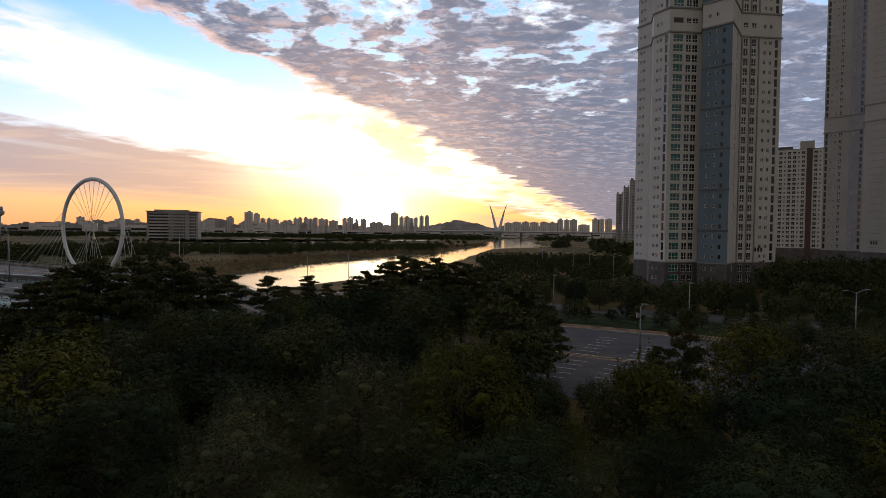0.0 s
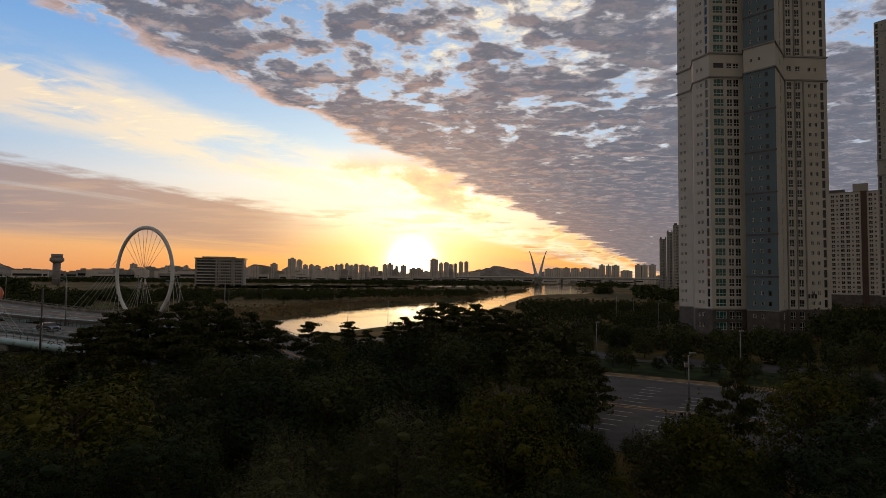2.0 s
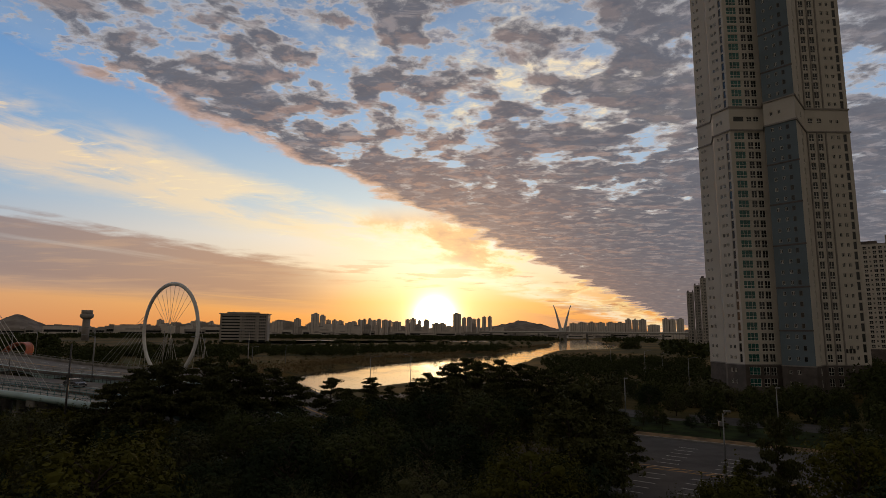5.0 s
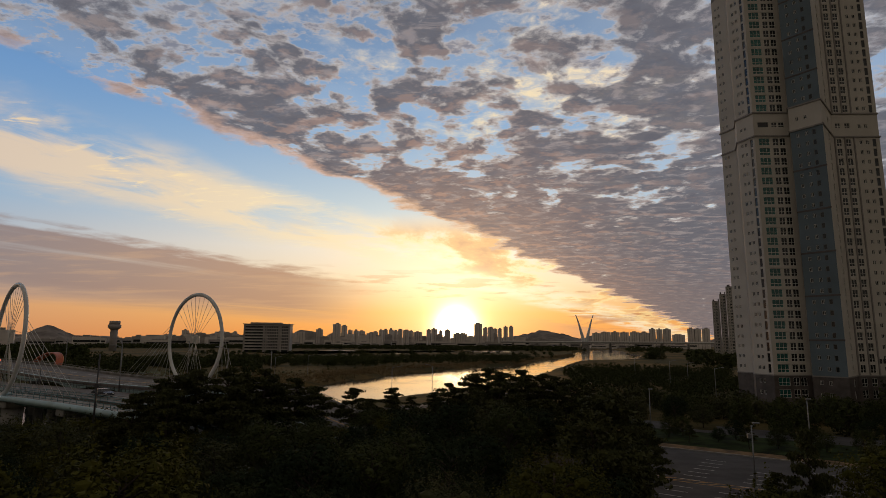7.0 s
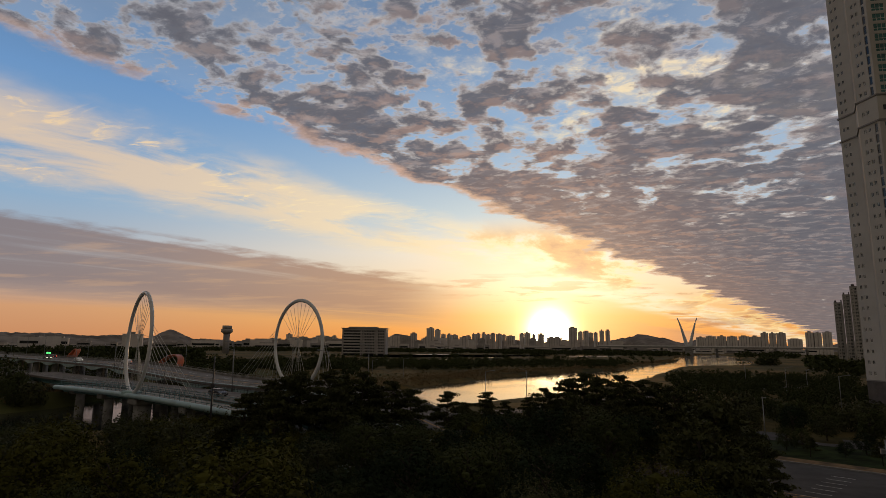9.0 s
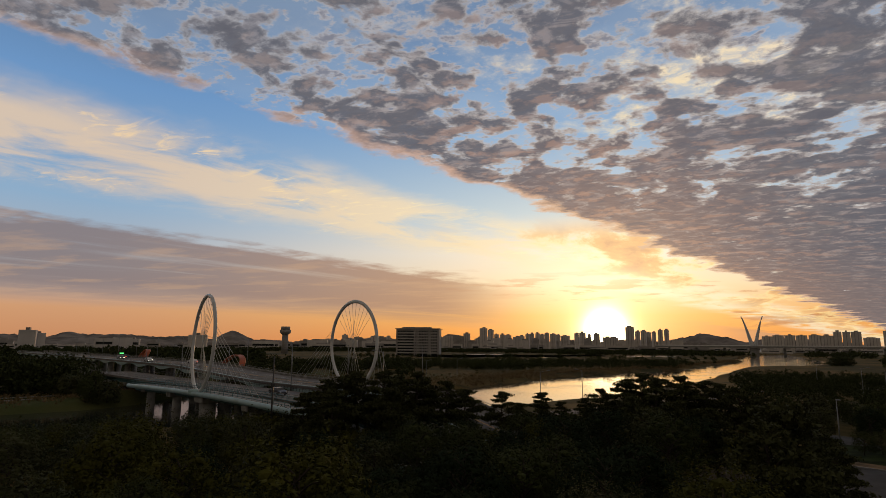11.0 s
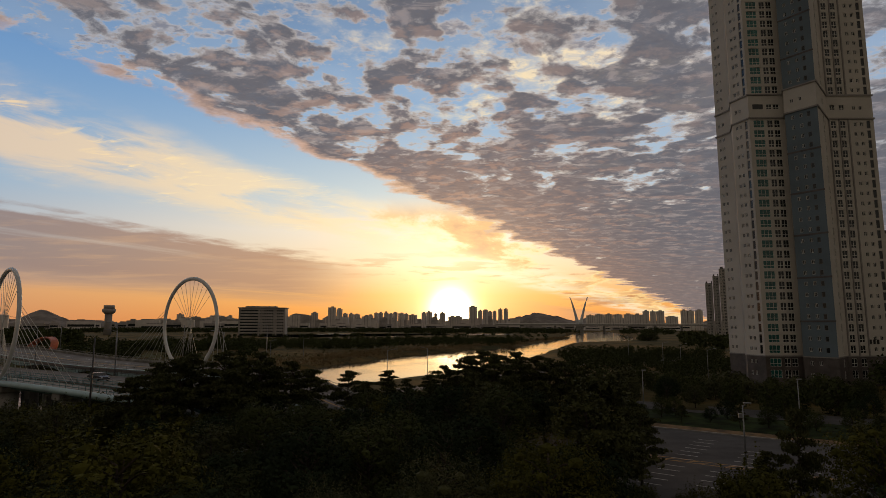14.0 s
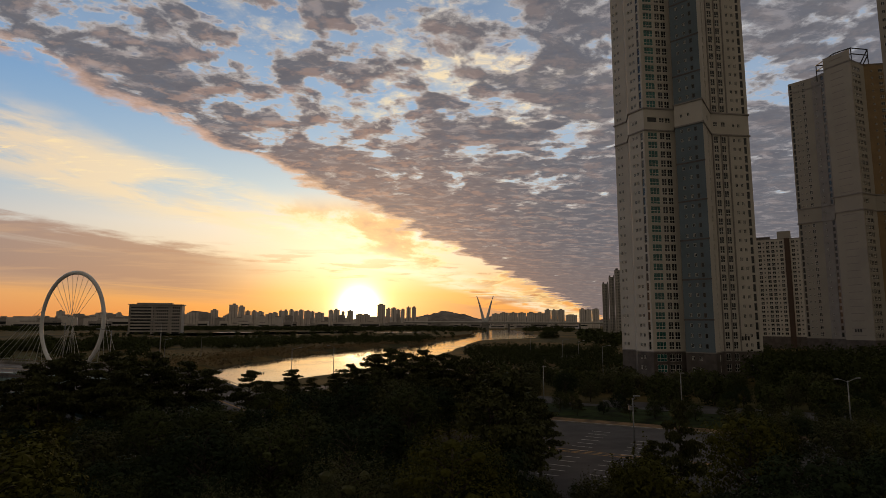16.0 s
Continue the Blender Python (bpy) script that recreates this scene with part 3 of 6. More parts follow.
def window_mesh(name, w, h, kind):
    """One window as two meshes: a connected frame with its bars, and the pane behind."""
    t, xs, zs = 0.07, [0, 0.07, w - 0.07, w], [0, 0.07, h - 0.07, h]
    if kind in ("cross", "half"):
        xs[2:2] = [w / 2 - 0.04, w / 2 + 0.04]
    if kind == "wide":
        xs[2:2] = [w * 0.33 - 0.03, w * 0.33 + 0.03, w * 0.67 - 0.03, w * 0.67 + 0.03]
    if kind in ("cross", "wide"):
        zs[2:2] = [h * 0.37 - 0.05, h * 0.37 + 0.05]
    bars_x, bars_z = set(range(0, len(xs) - 1, 2)), set(range(0, len(zs) - 1, 2))
    me = finish(frame_grid(xs, zs, lambda i, j: i in bars_x or j in bars_z, -0.02, 0.1), name, [M_TRIM if kind == "slot" else M_FRAME])
    pane = finish(add_box(bmesh.new(), (t * 0.6, 0.06, t * 0.6), (w - t * 0.6, 0.09, h - t * 0.6)), "pane", [M_TEALGLASS if kind == "wide" else M_GLASS])
    return me, pane


WINDOWS = {}


def window_kind(w, h, kind):
    key = (round(w, 2), round(h, 2), kind)
    if key not in WINDOWS:
        WINDOWS[key] = window_mesh("window", *key)
    return WINDOWS[key]


class Facade:
    """A straight piece of wall from a to b in plan (outside to the right of that way), with real openings."""

    def __init__(self, tower, a, b, mat, columns, floors, top_z, base_z=0.0, name="wall"):
        self.a, self.b = Vector((*a, 0)), Vector((*b, 0))
        d = self.b - self.a
        self.length, self.d = d.length, d.normalized()
        self.inward = Vector((-self.d.y, self.d.x, 0))
        self.turn = math.degrees(math.atan2(self.d.y, self.d.x))
        holes = []
        for z0, sill_scale in floors:
            for x, w, h, sill, kind in columns:
                if kind == "slit" or x + w > self.length - 0.1:
                    continue
                holes.append((x, x + w, z0 + sill, z0 + sill + h, kind))
        self.tower, self.windows = tower, []
        xs = sorted({0.0, self.length, *[round(c[0], 3) for c in columns if c[4] != "slit" and c[0] + c[1] <= self.length - 0.1], *[round(c[0] + c[1], 3) for c in columns if c[4] != "slit" and c[0] + c[1] <= self.length - 0.1]})
        zs = sorted({base_z, top_z, *[round(h[2], 3) for h in holes], *[round(h[3], 3) for h in holes]})
        open_cells = {(round(h[0], 3), round(z, 3)) for h in holes for z in [zz for zz in zs if h[2] - 1e-3 <= zz < h[3] - 1e-3]}
        bm, verts = bmesh.new(), {}

        def v(x, z, depth=0.0):
            key = (x, z, depth)
            if key not in verts:
                verts[key] = bm.verts.new(self.a + self.d * x + self.inward * depth + Vector((0, 0, z)))
            return verts[key]
        for i, (x0, x1) in enumerate(zip(xs, xs[1:])):
            for z0, z1 in zip(zs, zs[1:]):
                if (x0, z0) in open_cells:
                    continue
                bm.faces.new((v(x0, z0), v(x1, z0), v(x1, z1), v(x0, z1)))
        for x0, x1, z0, z1, kind in holes:
            x0, x1, z0, z1 = (round(c, 3) for c in (x0, x1, z0, z1))
            o = [v(x0, z0), v(x1, z0), v(x1, z1), v(x0, z1)]
            n = [v(x0, z0, 0.3), v(x1, z0, 0.3), v(x1, z1, 0.3), v(x0, z1, 0.3)]
            for j in range(4):
                try:
                    bm.faces.new((o[j], n[j], n[(j + 1) % 4], o[(j + 1) % 4]))
                except ValueError:
                    pass
            self.windows.append((x0, z0, x1 - x0, z1 - z0, kind))
        for x, w, h, sill, kind in columns:
            if kind == "slit":
                for z0, _ in floors:
                    m = Matrix.Translation(self.a) @ Matrix.Rotation(radians(self.turn), 4, "Z")
                    add_box(bm, (x, -0.06, z0 + sill), (x + w, 0.05, z0 + sill + h), 1, m=m)
        part(name, bm, [mat, M_TRIM], tower)

    def fill(self, room):
        """The windows, as objects as far as there is room, the rest in one mesh."""
        rest, used = bmesh.new(), 0
        for x, z, w, h, kind in sorted(self.windows, key=lambda q: q[1]):
            m = Matrix.Translation(self.a + self.d * x + self.inward * 0.10 + Vector((0, 0, z))) @ Matrix.Rotation(radians(self.turn), 4, "Z")
            me, pane = window_kind(w, h, kind)
            if used < room:
                ob, glass = new("window", me), new("pane", pane)
                ob.parent, ob.matrix_basis = self.tower, m
                glass.parent = ob
                used += 1
            else:
                for mesh, index in ((me, 3 if kind == "slot" else 0), (pane, 2 if kind == "wide" else 1)):
                    n0, f0 = len(rest.verts), len(rest.faces)
                    rest.from_mesh(mesh)
                    rest.verts.ensure_lookup_table()
                    rest.faces.ensure_lookup_table()
                    bmesh.ops.transform(rest, matrix=m, verts=rest.verts[n0:])
                    for f in rest.faces[f0:]:
                        f.material_index = index
        if len(rest.verts):
            tagged(part("upper_glazing", rest, [M_FRAME, M_GLASS, M_TEALGLASS, M_TRIM], self.tower), kind="stuff")
        else:
            rest.free()
        return used


def cornice(tower, points, z, out, h, mat=None):
    """A projecting band round the visible faces."""
    for a, b in zip(points, points[1:]):
        a, b = Vector((*a, 0)), Vector((*b, 0))
        d = (b - a).normalized()
        m = Matrix.Translation(a + Vector((0, 0, z))) @ Matrix.Rotation(math.atan2(d.y, d.x), 4, "Z")
        part("cornice", add_box(bmesh.new(), (-out, -out, 0), ((b - a).length + out * 0.9, 0.2, h), 0, m=m), mat or M_TRIM, tower)


def floors_between(z0, n, h=2.9):
    return [(z0 + i * h, 1.0) for i in range(n)]


def sign_number(tower, text, place, turn, size):
    bm = bmesh.new()
    w = size * 0.5
    for i in range(len(text)):
        x = (i - (len(text) - 1) / 2) * w * 1.15
        add_box(bm, (x - w * 0.36, 0.0, -0.03), (x + w * 0.36, size * 0.7, 0.03))
    ob = part("number_sign", bm, M_SIGN, tower, "dark bars of the block's painted number")
    ob.matrix_basis = Matrix.Translation(place) @ Matrix.Rotation(radians(turn), 4, "Z") @ Matrix.Rotation(radians(90), 4, "X")


def plan_wall(tower, pts, z0, z1, mat, name, inset=0.0):
    """Closed plain walls round a plan, with a flat top."""
    bm = bmesh.new()
    lo, hi = [bm.verts.new((x, y, z0)) for x, y in pts], [bm.verts.new((x, y, z1)) for x, y in pts]
    n = len(pts)
    for i in range(n):
        bm.faces.new((lo[i], lo[(i + 1) % n], hi[(i + 1) % n], hi[i]))
    bm.faces.new(hi)
    bmesh.ops.recalc_face_normals(bm, faces=bm.faces)
    return part(name, bm, mat, tower)


def polar(az, d):
    p = at(az, d)
    return (p.x, p.y)


def tower_101():
    t = tagged(new("apartment_tower"), "tall beige apartment tower with slate-blue shaft and dark base", "building")
    p0, ps, p1, pc, p2 = polar(-18.02, 197), polar(-19.2, 193), polar(-19.35, 186.5), polar(-20.75, 182.2), polar(-23.48, 187)
    b1, b2 = polar(-23.52, 183.5), polar(-25.95, 180.5)
    p3, p4 = polar(-26.6, 194.5), polar(-29.68, 202)
    top, zb = 128.0, 7.9
    low, high = floors_between(zb + 0.35, 23), floors_between(82.3, 15)

    def cols(kind, length):
        if kind == "side":
            return [(length * 0.16, 0.75, 1.1, 1.0, "half"), (length * 0.42, 0.75, 1.1, 1.0, "half")]
        if kind == "chamfer":
            return [(length * 0.20, 0.8, 1.1, 1.0, "half"), (length * 0.42, 0.8, 1.1, 1.0, "half"), (length * 0.74, 0.9, 2.35, 0.2, "slot")]
        if kind == "wing":
            f = length / 9.9
            return [(1.15 * f, 3.0 * f, 2.15, 0.4, "wide"), (5.0 * f, 1.6 * f, 2.15, 0.4, "cross"), (6.95 * f, 1.6 * f, 2.15, 0.4, "cross")]
        if kind == "blue":
            return [(1.6, 0.8, 1.05, 1.05, "half"), (3.75, 0.8, 1.05, 1.05, "half"), (5.6, 0.85, 1.35, 0.8, "slot")]
        if kind == "flank":
            return [(length * 0.5, 1.6, 2.0, 0.5, "cross")]
        if kind == "right":
            f = length / 13.3
            return [(0.85 * f, 1.5 * f, 2.15, 0.4, "cross"), (3.55 * f, 1.5 * f, 2.15, 0.4, "cross"), (7.45 * f, 0.85, 1.15, 0.95, "half"), (9.3 * f, 0.85, 1.15, 0.95, "half"), (11.2 * f, 1.0, 2.3, 0.25, "slot")]

    # the step faces ps-p1 and p2-b1 have shade in their wall colour
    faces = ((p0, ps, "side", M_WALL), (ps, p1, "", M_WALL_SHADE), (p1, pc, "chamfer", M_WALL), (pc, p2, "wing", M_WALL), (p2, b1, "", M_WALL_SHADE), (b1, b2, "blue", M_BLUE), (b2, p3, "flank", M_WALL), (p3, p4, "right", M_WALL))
    room = {"side": 46, "chamfer": 60, "wing": 69, "blue": 60, "flank": 15, "right": 60}
    for a, b, kind, mat in faces:
        length = (Vector(b) - Vector(a)).length
        c = cols(kind, length) or []
        Facade(t, a, b, mat, c, low, 75.2, zb).fill(room.get(kind, 0))
        Facade(t, a, b, mat, c, high, top, 82.3).fill(0)
        # the plain belt between, with one row of windows
        mid = [(x, w, min(h, 1.5), 0.9, "slot" if k == "wide" else k) for x, w, h, s, k in c if k != "slot"]
        Facade(t, a, b, M_WALL, mid, [(77.0, 1)], 82.3, 75.2).fill(10)
        # dark base with two low rows
        Facade(t, a, b, M_BASE, [q for q in c if q[4] in ("wide", "cross", "half")] if kind != "side" else [], [(1.6, 1), (4.7, 1)], zb, -0.5).fill(20)
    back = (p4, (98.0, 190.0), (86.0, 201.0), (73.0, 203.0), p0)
    # back walls take the shaded copy of the beige
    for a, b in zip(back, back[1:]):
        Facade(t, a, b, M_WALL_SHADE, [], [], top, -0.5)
    plan_wall(t, [p0, ps, p1, pc, p2, b1, b2, p3, p4, *back[1:-1]], top - 0.4, top + 1.2, M_TRIM, "roof")
    line = [p0, ps, p1, pc, p2, b1, b2, p3, p4]
    for z in (75.0, 82.0):
        for a, b in zip(line, line[1:]):
            cornice(t, [a, b], z, 0.28, 0.45)
    cornice(t, line, zb - 0.15, 0.12, 0.3)
    for z in (17, 28.6, 40.2, 51.8, 63.4, 91, 102.6, 114.2):
        cornice(t, [b1, b2], z, 0.07, 0.45, M_BASE)
    d = (Vector(p4) - Vector(p3)).normalized()
    spot = Vector(p3) + d * 7.3
    sign_number(t, "---", (spot.x + d.y * 0.1, spot.y - d.x * 0.1, zb + 3.25), math.degrees(math.atan2(d.y, d.x)), 1.75)
    for f in (0.02, 0.235, 0.43):
        q = Vector(p3) + d * (13.3 * f)
        m = Matrix.Translation((q.x, q.y, 0)) @ Matrix.Rotation(math.atan2(d.y, d.x), 4, "Z")
        for z0, z1 in ((zb, 75.0), (82.5, top)):
            part("pilaster", add_box(bmesh.new(), (-0.12, -0.25, z0), (0.22, 0.1, z1), 0, m=m), M_TRIM, t)


def tower_105():
    t = tagged(new("apartment_tower"), "tall beige and tan apartment tower with open roof crown", "building")
    D = 290
    a0, a1 = polar(-32.92, D + 23), polar(-34.65, D + 20)
    r1, c0, c1 = polar(-35.63, D + 16), polar(-35.6, D), polar(-37.5, D - 5)
    w1, t1, e1 = polar(-38.35, D + 4), polar(-41.0, D + 12), polar(-43.5, D + 20)
    zb, top = 9.8, 130.5
    low, high = floors_between(zb + 0.4, 18), floors_between(69.0, 21)
    spec = ((a0, a1, M_WALL2, [(0.5, 1.0, 2.3, 0.3, "slot"), (2.3, 0.7, 0.9, 1.0, "half"), (4.0, 0.7, 0.9, 1.0, "half"), (5.7, 1.25, 1.7, 0.7, "cross")]),
            (a1, r1, M_TRIM, [(1.3, 0.7, 0.9, 1.0, "half"), (4.6, 1.2, 2.0, 0.4, "slot")]),
            (r1, c0, M_TRIM, []),
            (c0, c1, M_WALL2, [(2.6, 5.2, 0.28, 1.3, "slit")]),
            (c1, w1, M_WALL2, [(1.0, 1.1, 1.8, 0.6, "cross"), (2.6, 1.8, 1.8, 0.6, "cross"), (4.9, 1.8, 1.8, 0.6, "cross"), (6.6, 0.9, 1.8, 0.6, "half")]),
            (w1, t1, M_TAN, [(2.5, 0.8, 0.9, 1.0, "half"), (5.5, 1.6, 1.6, 0.7, "cross"), (8.5, 1.6, 1.6, 0.7, "cross"), (11, 0.8, 0.9, 1.0, "half")]),
            (t1, e1, M_WALL2, [(3.0, 1.6, 1.6, 0.7, "cross"), (6.5, 1.6, 1.6, 0.7, "cross")]))
    for i, (a, b, mat, c) in enumerate(spec):
        roof = top if i < 4 else 126.0
        Facade(t, a, b, mat, c, low, 62.4, zb).fill(50)
        Facade(t, a, b, mat, c, [f for f in high if f[0] + 3 < roof], roof, 69.2).fill(0)
        Facade(t, a, b, M_WALL2 if i != 1 else M_TRIM, [q for q in c if q[4] in ("half", "cross")][:2], [(64.5, 1)], 69.2, 62.4).fill(5)
        Facade(t, a, b, M_BASE, [], [], zb, -0.5)
        for z in (62.2, 68.9):
            cornice(t, [a, b], z, 0.3, 0.5)
    back = (e1, polar(-42, D + 40), polar(-34, D + 34), a0)
    for a, b in zip(back, back[1:]):
        Facade(t, a, b, M_TRIM, [], [], 126.0, -0.5)
    plan_wall(t, [a0, a1, r1, c0, c1, w1, t1, e1, *back[1:-1]], 125.2, 126.0, M_TRIM, "roof")
    # the open steel crown
    plan_wall(t, [polar(-33.0, D + 24), polar(-34.6, D + 21), polar(-35.5, D + 17), polar(-34.6, D + 33), polar(-33.4, D + 33)], 125.6, 130.4, M_WALL2, "upper_storey")
    plan_wall(t, [polar(-35.7, D + 1), polar(-37.4, D - 4), polar(-37.5, D + 12), polar(-35.8, D + 14)], 125.6, 130.4, M_WALL2, "upper_storey")
    ring = [polar(-35.1, D + 14), polar(-36.4, D + 4), polar(-37.6, D + 2), polar(-38.7, D + 8), polar(-38.2, D + 22)]
    for a, b in zip(ring, ring[1:] + ring[:1]):
        for z in (131.0, 133.6):
            part("crown_beam", tube(((*a, z), (*b, z)), 0.28, 4), M_DARKPOLE, t)
        part("crown_post", tube(((*a, 126), (*a, 133.6)), 0.25, 4), M_DARKPOLE, t)
    plan_wall(t, [polar(-36.2, D + 8), polar(-37.3, D + 6), polar(-37.6, D + 14), polar(-36.4, D + 15)], 126, 132.4, M_TRIM, "stair_head")
    d = (Vector(c1) - Vector(c0)).normalized()
    s = Vector(c0) + d * 4.9
    sign_number(t, "---", (s.x + d.y * 0.1, s.y - d.x * 0.1, zb + 3.2), math.degrees(math.atan2(d.y, d.x)), 1.7)


def slab_tower(az0, az1, dist, zb, floors, label, wall, stripe=None, depth=14.0, per=3.1, windows=True, skew=0.0, group=""):
    """A plain slab block of flats with its rows of windows."""
    t = tagged(new("apartment_tower"), label, "building", group)
    a, b = polar(az0, dist), polar(az1, dist + skew)
    top = zb + floors * 2.9 + 1.0
    d = (Vector(b) - Vector(a))
    length = d.length
    d.normalize()
    n = Vector((-d.y, d.x))
    cols, x, i = [], 1.0, 0
    while windows and x < length - 2.2:
        if stripe is not None and abs(x - length * stripe) < 2.0:
            x += 2.0
            continue
        cols.append((x, 2.0, 1.95, 0.5, "cross") if i % 3 else (x, 1.0, 1.3, 0.9, "half"))
        x += per if i % 3 else per * 0.7
        i += 1
    Facade(t, a, b, wall, cols, floors_between(zb + 0.3, floors), top, zb).fill(90)
    Facade(t, a, b, M_BASE, [], [], zb, -0.5)
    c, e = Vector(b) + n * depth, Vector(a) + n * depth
    # sides and back always get the darker render, with shade in its colour
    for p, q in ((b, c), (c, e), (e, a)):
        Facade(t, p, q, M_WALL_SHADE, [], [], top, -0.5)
    plan_wall(t, [a, b, tuple(c), tuple(e)], top - 0.2, top + 0.5, M_TRIM, "roof")
    m = Matrix.Translation((*a, 0)) @ Matrix.Rotation(math.atan2(d.y, d.x), 4, "Z")
    if stripe is not None:
        s = length * stripe
        part("stair_shaft", add_box(bmesh.new(), (s - 1.6, -0.5, -0.5), (s + 1.6, 0.3, top + 0.6), 0, m=m), M_BROWN, t)
        part("roof_house", add_box(bmesh.new(), (s - 5.5, 1.0, top), (s + 2.5, 8.0, top + 5.5), 0, 0.1, m=m), M_WALL_SHADE, t)
    part("roof_house", add_box(bmesh.new(), (length * 0.1, 2.0, top), (length * 0.32, 8.0, top + 2.4), 0, 0.1, m=m), M_BASE, t)
    part("roof_house", add_box(bmesh.new(), (length * 0.8, 2.0, top), (length * 0.95, 8.0, top + 2.6), 0, 0.1, m=m), M_BASE, t)
    return t


tower_101()
tower_105()
slab_tower(-29.0, -34.4, 447, 8.0, 22, "beige slab block of flats with a dark brown stair strip", M_WALL, stripe=0.55, per=2.9)
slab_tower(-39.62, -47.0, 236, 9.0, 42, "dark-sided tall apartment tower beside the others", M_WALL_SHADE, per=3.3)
for i, (az0, az1, d, n) in enumerate(((-16.35, -16.95, 640, 19), (-16.98, -17.5, 625, 21), (-17.52, -18.6, 610, 23))):
    slab_tower(az0, az1, d, 2.0, n, "grey-beige slab block in a stepped row of flats", M_WALL_SHADE, per=2.6, windows=True, group="stepped row of flats")


# ---- the ring bridge ----
ALONG, ACROSS = Vector((-0.92, 0.39, 0)).normalized(), Vector((0.39, 0.92, 0)).normalized()


def on_bridge(s, n, z=0.0):
    """s metres along the bridge from ahead of the camera to the left, n metres across from it."""
    return ALONG * s + ACROSS * n + Vector((0, 0, z))


def low_z(s):
    """The low decks: level over the water, down to the ground at both ends."""
    f = min(1, max(0, (s - 52) / 34))
    g = min(1, max(0, (292 - s) / 60))
    return 0.25 + 5.45 * f * f * (3 - 2 * f) * g * g * (3 - 2 * g)


def road_z(s):
    f = min(1, max(0, (s - 50) / 40))
    g = min(1, max(0, (s - 130) / 70))
    return 0.3 + 6.6 * f * f * (3 - 2 * f) + 0.5 * min(1, max(0, (s - 120) / 150)) + 1.9 * g * g * (3 - 2 * g)


RING_A, RING_B = (127.2, 50.6), (116.5, 82.8)     # where the rings stand
RING_R = 10.2


def ring_arch(place, side, facing, label, lean=0.0):
    t = tagged(new("ring_arch"), label, "bridge arch", "rings on the bridge")
    foot = on_bridge(*place, 5.9)
    t.location = foot
    ring_dir = Vector((-math.sin(radians(facing)), math.cos(radians(facing)), 0))
    rise = Matrix.Rotation(radians(lean), 3, ring_dir) @ Vector((0, 0, 1))
    n, bm = 72, bmesh.new()

    def point(a):
        return ring_dir * (RING_R * math.sin(a)) + rise * (RING_R * (1 - math.cos(a)))
    rings = []
    for i in range(n):
        a = 2 * math.pi * i / n
        out, b = ring_dir * math.sin(a) - rise * math.cos(a), ring_dir.cross(rise)
        rings.append([bm.verts.new(point(a) + (out * math.cos(k) + b * math.sin(k) * 0.85) * 0.43) for k in [2 * math.pi * j / 10 for j in range(10)]])
    for i in range(n):
        for j in range(10):
            f = bm.faces.new((rings[i][j], rings[i][(j + 1) % 10], rings[(i + 1) % n][(j + 1) % 10], rings[(i + 1) % n][j]))
            f.smooth = True
    bmesh.ops.recalc_face_normals(bm, faces=bm.faces)
    part("ring", bm, M_RING, t)
    # stays cross low in the ring's middle and fan out along the deck
    hub = rise * (RING_R * 0.92)
    for i in range(10):
        f = i / 9 * 2 - 1
        top = point(math.pi + 0.85 * f)
        low = hub + (hub - top) * ((hub.z - 0.4) / (top.z - hub.z)) * 0.98
        knot = hub + ring_dir * (0.5 if f > 0 else -0.5)
        part("stay_cable", tube((top, knot, Vector((low.x * 0.8, low.y * 0.8, 0.4)) + ALONG * -side * 2.0), 0.045, 4), M_CABLE, t)
    for i in range(9):
        f = i / 8
        start = point(math.pi + side * (1.2 + 0.75 * f))
        part("stay_cable", tube((start, -ALONG * side * (8 + 20 * (1 - f)) + Vector((0, 0, 0.4))), 0.05, 4), M_CABLE, t)
    for i in range(5):
        f = i / 4
        start = point(math.pi - side * (1.25 + 0.6 * f))
        part("stay_cable", tube((start, ALONG * side * (6 + 9 * (1 - f)) + Vector((0, 0, 0.4))), 0.045, 4), M_CABLE, t)
    part("ring_foot", box((-1.7, -1.2, -0.9), (1.7, 1.2, 0.35), 0.2), M_TEAL, t)
    return t


def railing(parent, pts, h, step, mat, name="railing", rails=3):
    bm = bmesh.new()
    pts = [Vector(p) for p in pts]
    for k in range(rails):
        add_tube(bm, [p + Vector((0, 0, h * (k + 1) / rails)) for p in pts], 0.05, 4)
    for a, b in zip(pts, pts[1:]):
        n = max(1, int((b - a).length / step))
        for i in range(n):
            p = a.lerp(b, i / n)
            add_tube(bm, (p, p + Vector((0, 0, h))), 0.05, 4)
    return part(name, bm, mat, parent)


